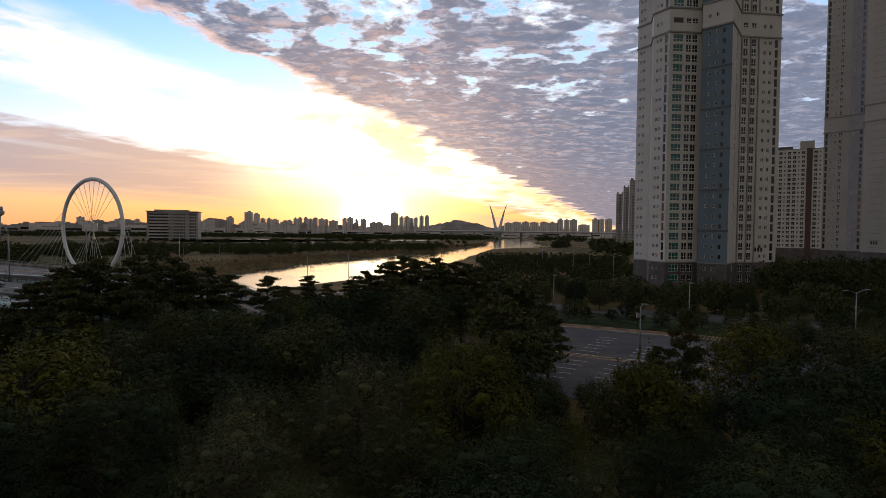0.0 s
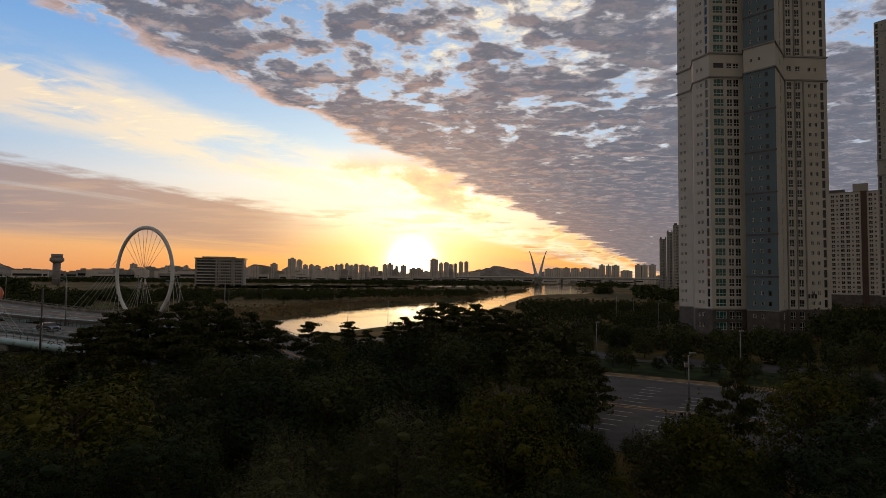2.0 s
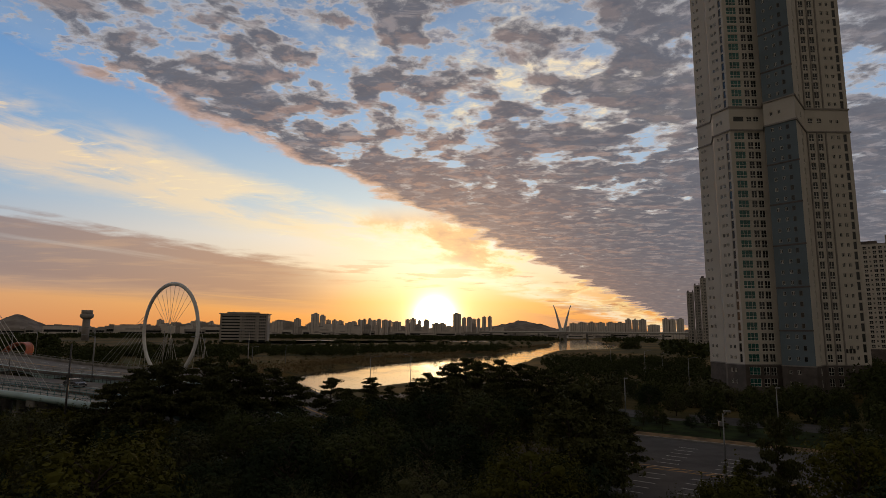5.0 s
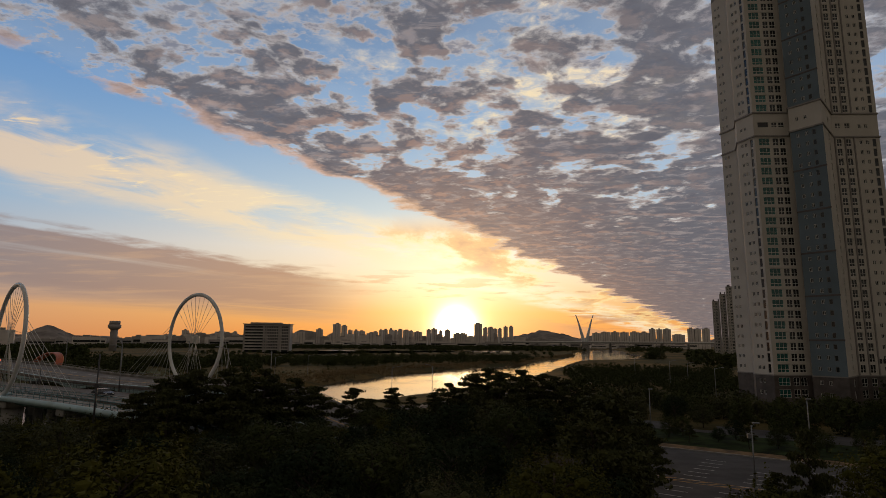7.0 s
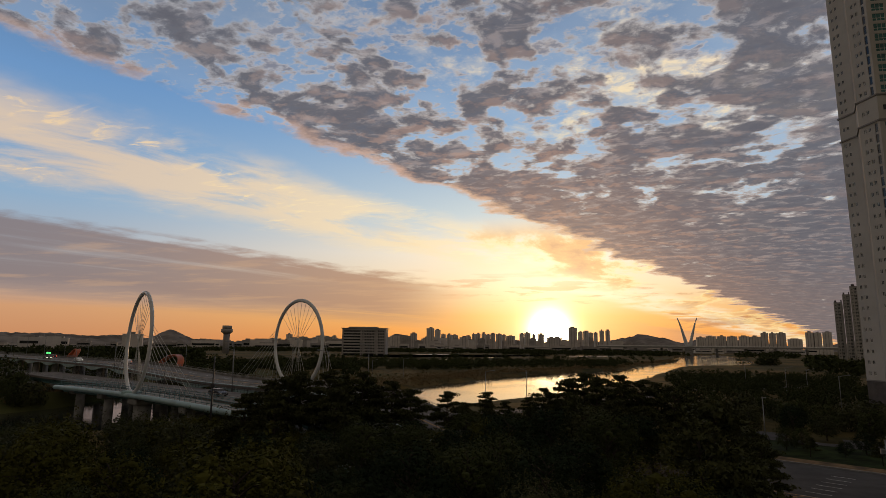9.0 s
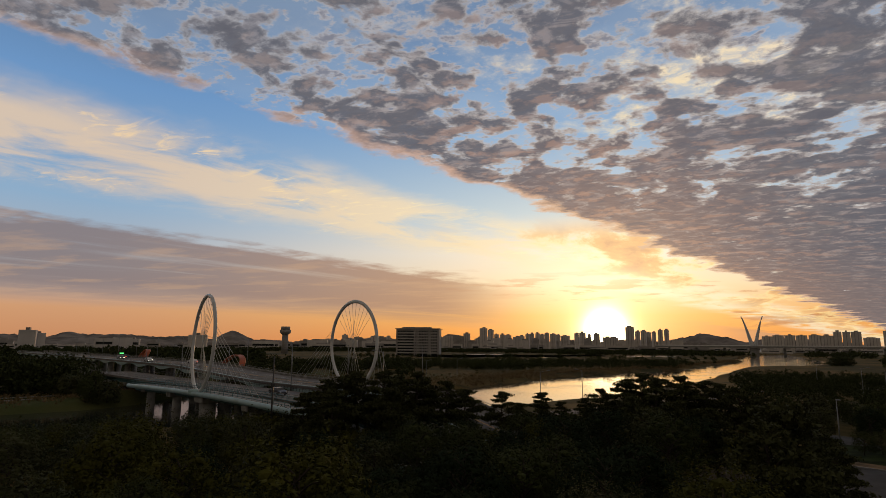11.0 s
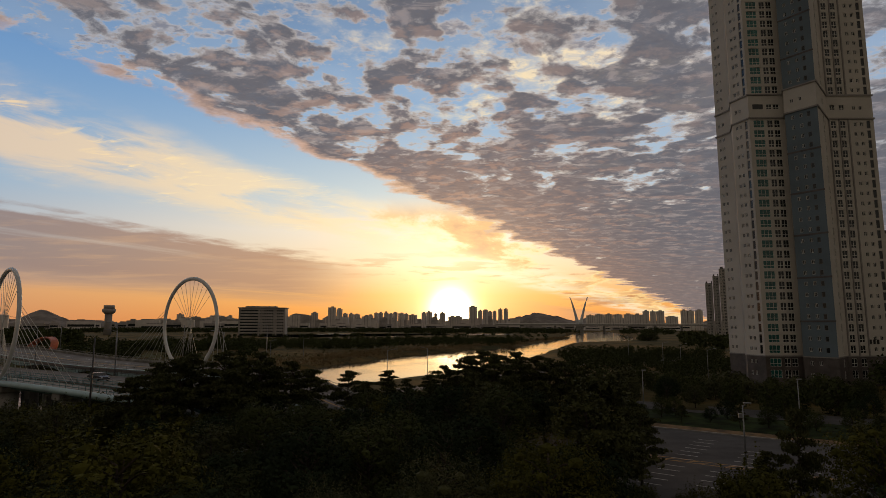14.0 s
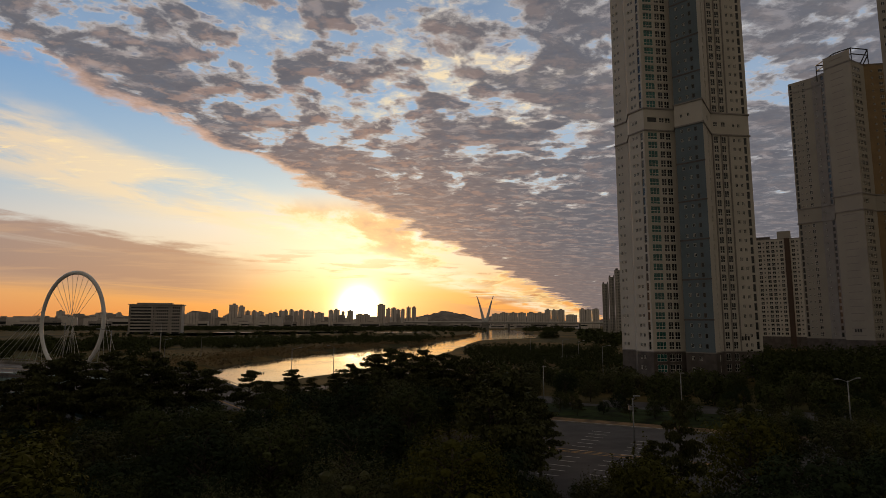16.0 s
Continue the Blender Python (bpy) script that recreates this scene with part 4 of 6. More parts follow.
def ring_bridge():
    t = tagged(new("ring_bridge"), "pale teal girder bridge with footway, concrete piers and wide road deck", "bridge")
    stations = list(range(58, 170, 6))
    foot = [on_bridge(s, 52.4 - 0.00045 * (s - 100) ** 2, (5.45 + 0.3 * math.cos((s - 127) / 22)) * min(1, max(0.06, (s - 54) / 28))) for s in stations]
    part("footway", strip(foot, 4.2, 0.5), M_CONCRETE, t)
    edge = [p - ACROSS * 2.4 + Vector((0, 0, -0.35)) for p in foot]
    part("edge_tube", tube(edge, 0.52, 10), M_TEAL, t, "pale teal steel edge tube")
    part("edge_girder", tube([p - Vector((0, 0, 0.9)) for p in foot], 0.8, 8), M_TEAL_DARK, t)
    railing(t, [p - ACROSS * 1.9 for p in foot], 1.25, 2.0, M_TEAL_DARK)
    railing(t, [p + ACROSS * 1.9 for p in foot], 1.25, 2.0, M_TEAL_DARK)
    # two carriageways; the farther one climbs away
    near = [on_bridge(s, 61.5, low_z(s)) for s in range(56, 240, 8)]
    part("carriageway", strip(near, 11.5, 0.6), M_ROAD, t)
    part("girder", strip([p - Vector((0, 0, 0.62)) for p in near], 9.0, 1.3), M_TEAL_DARK, t)
    far = [on_bridge(s, 75.5, road_z(s)) for s in range(52, 480, 8)]
    part("carriageway", strip(far, 14.5, 0.6), M_ROAD, t)
    # haunched fascia girder under the climbing road
    bm = bmesh.new()
    rows = []
    for s in range(52, 480, 2):
        z = road_z(s)
        d = 0.8 + 0.95 * abs(math.cos((s - 204) / 22 * math.pi)) ** 3
        rows.append([bm.verts.new(on_bridge(s, 68.4 + o, zz)) for o, zz in ((0, z + 0.1), (0, z - d), (0.5, z - d), (0.5, z + 0.1))])
    for a, b in zip(rows, rows[1:]):
        for j in range(4):
            bm.faces.new((a[j], a[(j + 1) % 4], b[(j + 1) % 4], b[j]))
    bmesh.ops.recalc_face_normals(bm, faces=bm.faces)
    part("fascia_girder", bm, M_TEAL, t, "pale blue haunched fascia girder")
    railing(t, [on_bridge(s, 56.2, low_z(s)) for s in range(56, 240, 8)], 1.0, 2.0, M_CONCRETE, "parapet", 2)
    railing(t, [on_bridge(s, 67.7, low_z(s)) for s in range(56, 240, 8)], 1.1, 1.3, M_DARKPOLE, "median_rail", 2)
    railing(t, [on_bridge(s, 68.7, road_z(s) + 0.1) for s in range(52, 478, 8)], 0.9, 2.5, M_CONCRETE, "parapet", 2)
    railing(t, [on_bridge(s, 82.6, road_z(s)) for s in range(52, 478, 8)], 1.1, 2.5, M_CONCRETE, "parapet", 3)
    part("kerb", strip([on_bridge(s, 82.9, road_z(s) + 0.55) for s in range(52, 480, 8)], 0.4, 0.6), M_CONCRETE, t)
    part("orange_lane_line", strip([on_bridge(s, 75.3, road_z(s) + 0.012) for s in range(52, 480, 8)], 0.35, 0.01), M_YELLOW, t)
    for n in (72.0, 78.8):
        for s in range(58, 330, 9):
            part("lane_dash", strip([on_bridge(s, n, road_z(s) + 0.012), on_bridge(s + 4, n, road_z(s + 4) + 0.012)], 0.2, 0.01), M_LINE, t)
    for s in range(60, 200, 9):
        part("lane_dash", strip([on_bridge(s, 61.5, low_z(s) + 0.012), on_bridge(s + 4, 61.5, low_z(s + 4) + 0.012)], 0.2, 0.01), M_LINE, t)
    for s in (84, 104, 125.4, 143, 161):
        wide = 1.7 if abs(s - 125.4) < 1 else 1.0
        p = on_bridge(s, 52.2)
        m = Matrix.Translation(p) @ Matrix.Rotation(math.atan2(ALONG.y, ALONG.x), 4, "Z")
        part("pier", add_tube(bmesh.new(), (p + Vector((0, 0, -5)), p + Vector((0, 0, 3.6))), wide, 10), M_CONCRETE, t)
        part("pier_cap", add_box(bmesh.new(), (-wide * 1.3, -2.2, 3.6), (wide * 1.3, 2.2, 4.7), 0, 0.15, m=m), M_CONCRETE, t)
        for n in (59, 64.5):
            q = on_bridge(s, n)
            part("pier", add_tube(bmesh.new(), (q + Vector((0, 0, -5)), q + Vector((0, 0, 4.0))), 0.9, 10), M_CONCRETE, t)
    for s in range(116, 470, 22):
        for n in (71, 80):
            q = on_bridge(s, n)
            part("pier", add_tube(bmesh.new(), (q + Vector((0, 0, -5)), q + Vector((0, 0, road_z(s) - 1.0))), 1.0, 10), M_CONCRETE, t)
    # bank seats at the ends of the low decks
    m = Matrix.Translation(on_bridge(0, 0)) @ Matrix.Rotation(math.atan2(ALONG.y, ALONG.x), 4, "Z")
    part("abutment", add_box(bmesh.new(), (231, 55.6, -3), (237, 67.4, low_z(236) - 0.62), 0, 0.2, m=m), M_CONCRETE, t)
    part("abutment", add_box(bmesh.new(), (163, 46.5, -3), (168, 54, 3.6), 0, 0.2, m=m), M_CONCRETE, t)
    return t


ring_bridge()
ring_arch(RING_A, 1, 57.0, "white steel ring arch with stay cables on the footway edge", 1.8)
ring_arch(RING_B, -1, 63.5, "white steel ring arch with stay cables beside the far carriageway")


def orange_arch(s, n, z, w, h, label):
    t = tagged(new("orange_arch"), label, "arch")
    bm = bmesh.new()
    c = on_bridge(s, n, z)
    for k in (-0.8, 0.8):
        pts = [c + ALONG * (w / 2 * math.cos(a)) + ACROSS * (k + 2.2 * math.sin(a)) + Vector((0, 0, h * math.sin(a))) for a in [math.pi * i / 14 for i in range(15)]]
        add_tube(bm, pts, 0.24, 6)
    part("arch_rib", bm, M_ORANGE, t)
    plate = bmesh.new()
    rows = []
    for i in range(15):
        a = math.pi * i / 14
        p = c + ALONG * (w / 2 * math.cos(a)) + ACROSS * (2.2 * math.sin(a)) + Vector((0, 0, h * math.sin(a)))
        up = Vector((0, 0, 0.12))
        rows.append([plate.verts.new(q) for q in (p - ACROSS * 0.78 + up, p + ACROSS * 0.78 + up, p + ACROSS * 0.78 - up, p - ACROSS * 0.78 - up)])
    for r0, r1 in zip(rows, rows[1:]):
        for j in range(4):
            plate.faces.new((r0[j], r0[(j + 1) % 4], r1[(j + 1) % 4], r1[j]))
    bmesh.ops.recalc_face_normals(plate, faces=plate.faces)
    part("arch_plate", plate, M_ORANGE, t)


orange_arch(188, 85.0, 8.2, 14.0, 3.9, "orange-red steel arch beside the road deck")
orange_arch(277, 84.6, 9.3, 6.0, 3.6, "orange-red steel arch far along the bridge")


# ---- street lamps ----
def lamp_post(kind):
    """Templates: a single bent arm, a double arm, or a plain pole with a small head."""
    h = {"single": 9.0, "double": 8.0, "plain": 8.0, "park": 7.1}[kind]
    t = new("street_lamp")
    part("pole", tube(((0, 0, -0.3), (0, 0, h * 0.5), (0, 0, h)), [0.11, 0.09, 0.06], 8), M_POLE, t)
    part("base", tube(((0, 0, -0.3), (0, 0, 0.5), (0, 0, 0.6)), [0.2, 0.2, 0.12], 8), M_POLE, t)
    arms = {"single": (1,), "double": (1, -1), "plain": (), "park": (1,)}[kind]
    for s in arms:
        reach = 2.3 if kind != "park" else 0.5
        part("arm", tube(((0, 0, h - 0.25), (s * reach * 0.5, 0, h + 0.12), (s * reach, 0, h + 0.25)), [0.05, 0.045, 0.04], 6), M_POLE, t)
        head = add_box(bmesh.new(), (s * reach - 0.4, -0.16, h + 0.16), (s * reach + 0.4, 0.16, h + 0.34), 0, 0.05)
        part("lamp_head", head, M_POLE, t)
    if kind == "plain":
        part("lamp_head", box((-0.12, -0.12, h - 0.1), (0.6, 0.12, h + 0.1), 0.04), M_POLE, t)
    if kind == "park":
        part("speaker_box", box((-0.5, -0.18, h - 1.4), (-0.12, 0.18, h - 0.9), 0.04), M_POLE, t)
    return tagged(t, {"single": "galvanised street lamp with one long bent arm", "double": "galvanised street lamp with two arms", "plain": "slim grey lamp pole with a small head",
                      "park": "grey car park lamp post with a small box"}[kind], "street lamp", "street lamps")


LAMPS = {k: lamp_post(k) for k in ("single", "double", "plain", "park")}
lamp_at = {"park": [(at(-18.75, 75), 0)], "plain": [(at(-22.95, 104), 0), (at(-10.65, 112), 20)], "double": [(at(-35.45, 103), 20)],
           "single": [(at(9.6, 178), 150), (at(-9.5, 290), 10), (at(-12.5, 260), 10), (at(-14, 240), 10), (at(-16.2, 190), 0), (at(13.5, 165), 30), (at(21.5, 300), 0), (at(24.5, 270), 0)]}
for kind, spots in lamp_at.items():
    for i, (p, turn) in enumerate(spots):
        m = Matrix.Translation(p) @ Matrix.Rotation(radians(turn), 4, "Z")
        if i == 0:
            LAMPS[kind].matrix_basis = m
        else:
            copy_thing(LAMPS[kind], m)
side = math.degrees(math.atan2(ACROSS.y, ACROSS.x))
for s in range(92, 400, 27):
    copy_thing(LAMPS["single"], Matrix.Translation(on_bridge(s, 83.3, road_z(s))) @ Matrix.Rotation(radians(side + 180), 4, "Z"))
for s in range(86, 250, 33):
    copy_thing(LAMPS["single"], Matrix.Translation(on_bridge(s, 68.05, low_z(s))) @ Matrix.Rotation(radians(side + 180), 4, "Z"))
dark_pole = tagged(new("utility_pole"), "tall dark pole beside the footway", "pole")
part("pole", tube(((0, 0, 0), (0, 0, 14.3)), [0.16, 0.10], 8), M_DARKPOLE, dark_pole)
part("bracket", box((-0.3, -0.15, 9.6), (0.3, 0.15, 10.2), 0.03), M_DARKPOLE, dark_pole)
dark_pole.location = at(38.9, 96, -0.3)


# ---- cars ----
def car(paint, label, lights=True, kind="car"):
    t = tagged(new(kind), label, kind)
    l, w, h = (4.5, 1.8, 1.45) if kind == "car" else (10.5, 2.5, 3.1)
    bm = bmesh.new()
    prof = [(-l / 2, 0.3), (-l / 2, 0.85), (-l * 0.43, 0.98), (-l * 0.28, h), (l * 0.14, h), (l * 0.3, 0.98), (l * 0.48, 0.8), (l / 2, 0.55), (l / 2, 0.3)] if kind == "car" else \
        [(-l / 2, 0.4), (-l / 2, h - 0.2), (-l / 2 + 0.2, h), (l / 2 - 0.3, h), (l / 2, h - 0.4), (l / 2, 0.4)]
    a, b = [bm.verts.new((x, -w / 2 * (0.82 if z > 1.2 and kind == "car" else 1), z)) for x, z in prof], [bm.verts.new((x, w / 2 * (0.82 if z > 1.2 and kind == "car" else 1), z)) for x, z in prof]
    n = len(prof)
    for i in range(n):
        bm.faces.new((a[i], a[(i + 1) % n], b[(i + 1) % n], b[i]))
    bm.faces.new(a[::-1]), bm.faces.new(b)
    bmesh.ops.recalc_face_normals(bm, faces=bm.faces)
    part("body", bm, paint, t)
    gl = bmesh.new()
    for s in (-1, 1):
        y = s * w / 2 * (0.91 if kind == "car" else 1.0)
        if kind == "car":
            add_box(gl, (-l * 0.27, y - 0.02, 1.0), (l * 0.16, y + 0.02, h - 0.1))
        else:
            add_box(gl, (-l * 0.45, y - 0.02, 1.4), (l * 0.42, y + 0.02, h - 0.6))
    part("side_window", gl, M_GLASS, t)
    for x in (-l * 0.31, l * 0.32):
        for y in (-w / 2 + 0.1, w / 2 - 0.1):
            part("wheel", tube(((x, y - 0.11, 0.32), (x, y + 0.11, 0.32)), 0.33, 12), M_RUBBER, t)
    for y in (-w * 0.36, w * 0.36):
        part("headlight", box((l / 2 - 0.05, y - 0.13, 0.6), (l / 2 + 0.02, y + 0.13, 0.74)), M_LAMP_W if lights else M_FRAME, t)
        part("tail_light", box((-l / 2 - 0.02, y - 0.13, 0.72), (-l / 2 + 0.05, y + 0.13, 0.86)), M_LAMP_R if lights else M_BROWN, t)
    return t


deck = math.degrees(math.atan2(ALONG.y, ALONG.x))
cars = [(car(M_CAR_D, "dark car on the near carriageway of the bridge", False), on_bridge(110, 60, low_z(110) + 0.01), deck + 180), (car(M_CAR_W, "white car with its lamps lit on the bridge"), on_bridge(228, 72, road_z(228)), deck + 180),
        (car(M_CAR_D, "dark car with its lamps lit far on the bridge"), on_bridge(262, 72, road_z(262)), deck + 180), (car(M_CAR_W, "white car on the far carriageway"), on_bridge(205, 79, road_z(205)), deck),
        (car(M_CAR_D, "dark car with red tail lamps on the bridge"), on_bridge(280, 79, road_z(280)), deck)]
for i, (az, d) in enumerate(((32.4, 117), (31.2, 118), (30.1, 119), (29.0, 120), (27.6, 122), (33.6, 116))):
    cars.append((car(M_CAR_W if i % 3 != 1 else M_CAR_D, "white parked car glimpsed under the pines" if i % 3 != 1 else "dark parked car glimpsed under the pines", False), at(az, d, 0.02), 75 + i))
for ob, p, turn in cars:
    ob.matrix_basis = Matrix.Translation(p) @ Matrix.Rotation(radians(turn), 4, "Z")


# ---- the car park and its road ----
LOT_U, LOT_V = Vector((0.884, -0.467, 0)), Vector((-0.467, -0.884, 0))
LOT_O = Vector((22.5, 96.6, 0))


def lot(u, v, z=0.0):
    return LOT_O + LOT_U * u + LOT_V * v + Vector((0, 0, z))


def lot_slab(name, u0, u1, v0, v1, z, thick, mat, label="", category="", kind="structure"):
    mid = (v0 + v1) / 2
    ob = part(name, strip([lot(u0 + (u1 - u0) * i / 6, mid, z) for i in range(7)], abs(v1 - v0), thick), mat)
    return tagged(ob, label, category, kind=kind)


car_park = lot_slab("car_park", -14, 48, 0.3, 41, 0.06, 0.4, M_ASPHALT, "empty asphalt car park with white stall lines", "car park")
lot_slab("kerb", -14, 60, -0.1, 0.3, 0.2, 0.5, M_CONCRETE, "pale concrete kerb along the car park", "kerb")
lot_slab("verge", -14, 60, -3.4, -0.1, 0.17, 0.4, M_CURB, "brown dry verge beyond the car park kerb", "verge")
lot_slab("lawn", -14, 60, -20, -3.4, 0.12, 0.4, M_GRASS, "dark green lawn behind the car park", "lawn")
lot_slab("road", -20, 120, -31, -20, 0.05, 0.4, M_ASPHALT, "dark road behind the lawn", "road")


def paint(u, v, lu, lv, mat, name):
    ob = part(name, strip([lot(u - lu / 2, v, 0.07), lot(u + lu / 2, v, 0.07)], lv, 0.006), mat, car_park)
    return ob


def to_lot(x, y):
    d = Vector((x, y, 0)) - LOT_O
    return d.dot(LOT_U), d.dot(LOT_V)


for x, y, n, length in ((25.0, 88.2, 7, 2.6), (28.6, 81.0, 5, 2.4), (16.6, 72.0, 5, 2.4), (21.0, 69.4, 4, 2.4), (36, 81.6, 6, 2.6)):
    u, v = to_lot(x, y)
    for i in range(n):
        paint(u, v + i * 2.34, length, 0.14, M_LINE, "stall_line")
u0, v0 = to_lot(15.0, 76.6)
for dv in (-0.75, 0.75):
    paint(u0 + 8, v0 + dv, 22, 0.14, M_YELLOW, "hatch_edge")
for i in range(16):
    a = lot(u0 - 2.5 + i * 1.35, v0 + 0.75, 0.07)
    part("hatch_line", strip([a, a + LOT_U * 1.2 - LOT_V * 1.5], 0.16, 0.006), M_YELLOW, car_park)

# riverside road behind the trees, and paths on the left bank
tagged(part("riverside_road", strip([at(a, d, 0.05) for a, d in ((40, 112), (36, 114), (32, 118), (26, 124), (20, 132), (14, 142), (8, 158), (3, 180), (0, 200), (-4, 235), (-9, 270), (-14, 300))], 7.5, 0.4), M_ROAD), "pale asphalt road along the near river bank", "road", kind="structure")
tagged(part("road", strip([at(a, d, 0.05) for a, d in ((75, 262), (64, 262), (58, 266), (54, 276), (51, 300))], 9, 0.4), M_ROAD), "grey road on the far bank beside the bridge", "road", kind="structure")
for pts in (((66, 205), (60, 206), (56, 209), (53, 213), (51, 218)), ((66, 218), (60, 222), (56, 230), (52.5, 243))):
    tagged(part("path", strip([at(a, d, 0.36) for a, d in pts], 2.6, 0.4), M_CONCRETE), "pale footpath across the riverside lawn", "path", kind="structure")
tagged(part("lawn", strip([at(a, d, 0.3) for a, d in ((66, 222), (60, 224), (56, 225), (53, 225), (51, 224))], 44, 0.6), M_GRASS), "green riverside lawn crossed by footpaths", "lawn", kind="structure")


# ---- the far bridge with its leaning pylons ----
def far_bridge():
    t = tagged(new("cable_bridge"), "pale far bridge with two outward-leaning curved pylons", "bridge")
    D = 1500.0
    c = at(-5.1, D)
    right = Vector((math.cos(radians(-5.1)), math.sin(radians(-5.1)), 0))
    part("deck", strip([c + right * x + Vector((0, 0, 19.0)) for x in range(-210, 330, 30)], 24, 3.6), M_CONCRETE, t)
    part("railing", strip([c + right * x + Vector((0, 0, 20.8)) for x in range(-210, 330, 30)], 0.6, 1.6, 11), M_FRAME, t)
    for x in range(-180, 330, 60):
        part("pier", tube((c + right * x + Vector((0, 0, -4)), c + right * x + Vector((0, 0, 15))), 3.0, 8), M_CONCRETE, t)
    for s in (-1, 1):
        pts = [c + right * (s * (2.5 + 17.0 * f + 2.2 * f ** 6)) + Vector((0, 0, 17 + 69.5 * f)) for f in [i / 10 for i in range(11)]]
        part("pylon", tube(pts, [4.6 - 3.6 * i / 10 for i in range(11)], 8), M_RING, t)
    part("pylon_base", box((-9, -9, -4), (9, 9, 15), 1.0), M_CONCRETE, t).location = c


far_bridge()


# ---- the city ----
def office_block():
    """The long seven-storey office with recessed window bands."""
    t = tagged(new("office_building"), "long flat-roofed grey office block with window bands", "building")
    D = 900.0
    a, b = at(27.48, D), at(23.3, D - 12)
    L = (b - a).length
    turn = math.atan2((b - a).y, (b - a).x)
    m = Matrix.Translation(a) @ Matrix.Rotation(turn, 4, "Z")
    part("flank", add_box(bmesh.new(), (L - 1.2, 1.0, 0), (L - 0.1, 26.5, 39.5), 0, m=m), M_OFFICE, t)
    part("core", add_box(bmesh.new(), (0.6, 0.8, 0), (L - 1.3, 26, 39), 0, m=m), M_GLASS, t)
    for i in range(9):
        part("floor_band", add_box(bmesh.new(), (0, 0, 3 + i * 4.3), (L, 27, 5.0 + i * 4.3), 0, m=m), M_OFFICE, t)
    for x in (0, L * 0.42, L * 0.47, L * 0.74, L * 0.79, L - 2.2):
        part("pier", add_box(bmesh.new(), (x, -0.5, 0), (x + 2.2, 2, 40), 0, m=m), M_CITYDARK, t)
    for i in range(14):
        x = L * 0.48 + i * L * 0.037
        part("mullion", add_box(bmesh.new(), (x, -0.1, 3), (x + 0.7, 1, 39), 0, m=m), M_CITYDARK, t)
    part("roof_slab", add_box(bmesh.new(), (-1.5, -1.5, 40), (L + 1.5, 29, 41), 0, m=m), M_CITYDARK, t)
    part("roof_house", add_box(bmesh.new(), (8, 6, 41), (L - 14, 20, 43), 0, m=m), M_CITYDARK, t)


office_block()


def water_tower():
    t = tagged(new("water_tower"), "dark concrete water tower with a wide head", "tower")
    t.location = at(38.03, 1000)
    part("shaft", tube(((0, 0, 0), (0, 0, 33)), [5.2, 5.0], 12), M_CITYDARK, t)
    part("tank", tube(((0, 0, 31), (0, 0, 34), (0, 0, 38), (0, 0, 38.5)), [5.5, 9.0, 9.0, 8.5], 16), M_CITYDARK, t)
    part("tank_head", tube(((0, 0, 38.5), (0, 0, 44)), [7.4, 7.4], 16), M_CITYDARK, t)


water_tower()


def city_block(az, dist, w, h, depth, mat, rnd, label, group):
    t = tagged(new("city_building"), label, "building", group)
    t.matrix_basis = Matrix.Translation(at(az, dist)) @ Matrix.Rotation(radians(az + rnd.uniform(-8, 8)), 4, "Z")
    part("wall", box((-w / 2, 0, -1), (w / 2, depth, h)), mat, t)
    part("roof_house", box((-w * rnd.uniform(0.1, 0.3), 2, h), (w * rnd.uniform(0.1, 0.3), depth - 2, h + rnd.uniform(2, 4.5))), M_CITYDARK, t)
    if h > 40:
        n = max(2, int(w / 7))
        for i in range(1, n):
            x = -w / 2 + w * i / n
            part("stair_strip", box((x - 0.8, -0.4, 0), (x + 0.8, 0.5, h + 0.8)), M_CITYDARK, t)
    elif h < 26:
        part("window_band", box((-w / 2 + 2, -0.15, h * 0.45), (w / 2 - 2, 0.2, h * 0.68)), M_GLASS, t)


rnd = random.Random(11)
# the skyline: (left edge, right edge, top), in degrees
HIGH = ((22.86, 21.89, 0.98), (20.89, 20.26, 1.22), (19.3, 18.56, 1.75), (18.42, 17.92, 1.59), (17.88, 17.47, 1.17), (17.32, 16.89, 1.15), (16.86, 16.2, 1.09), (15.42, 14.92, 1.0), (14.85, 14.51, 1.23), (14.42, 14.0, 1.24), (13.9, 13.49, 1.28), (13.45, 13.08, 1.18),
        (13.01, 12.58, 1.3), (12.51, 11.97, 1.23), (11.94, 11.54, 1.17), (11.51, 10.68, 1.06), (10.17, 9.77, 1.3), (9.7, 9.15, 1.35), (8.97, 8.71, 1.18), (8.42, 7.91, 1.26))
RIGHT = ((5.51, 4.73, 1.89), (4.66, 4.25, 1.49), (4.17, 3.69, 1.56), (3.65, 3.24, 1.4), (3.13, 2.83, 1.44), (2.65, 2.24, 1.63), (2.12, 1.75, 1.64))
for a0, a1, el in HIGH + RIGHT:
    d = rnd.uniform(1900, 2150)
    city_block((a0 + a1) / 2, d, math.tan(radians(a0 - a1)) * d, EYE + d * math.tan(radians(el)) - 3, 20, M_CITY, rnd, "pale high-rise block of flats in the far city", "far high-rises")
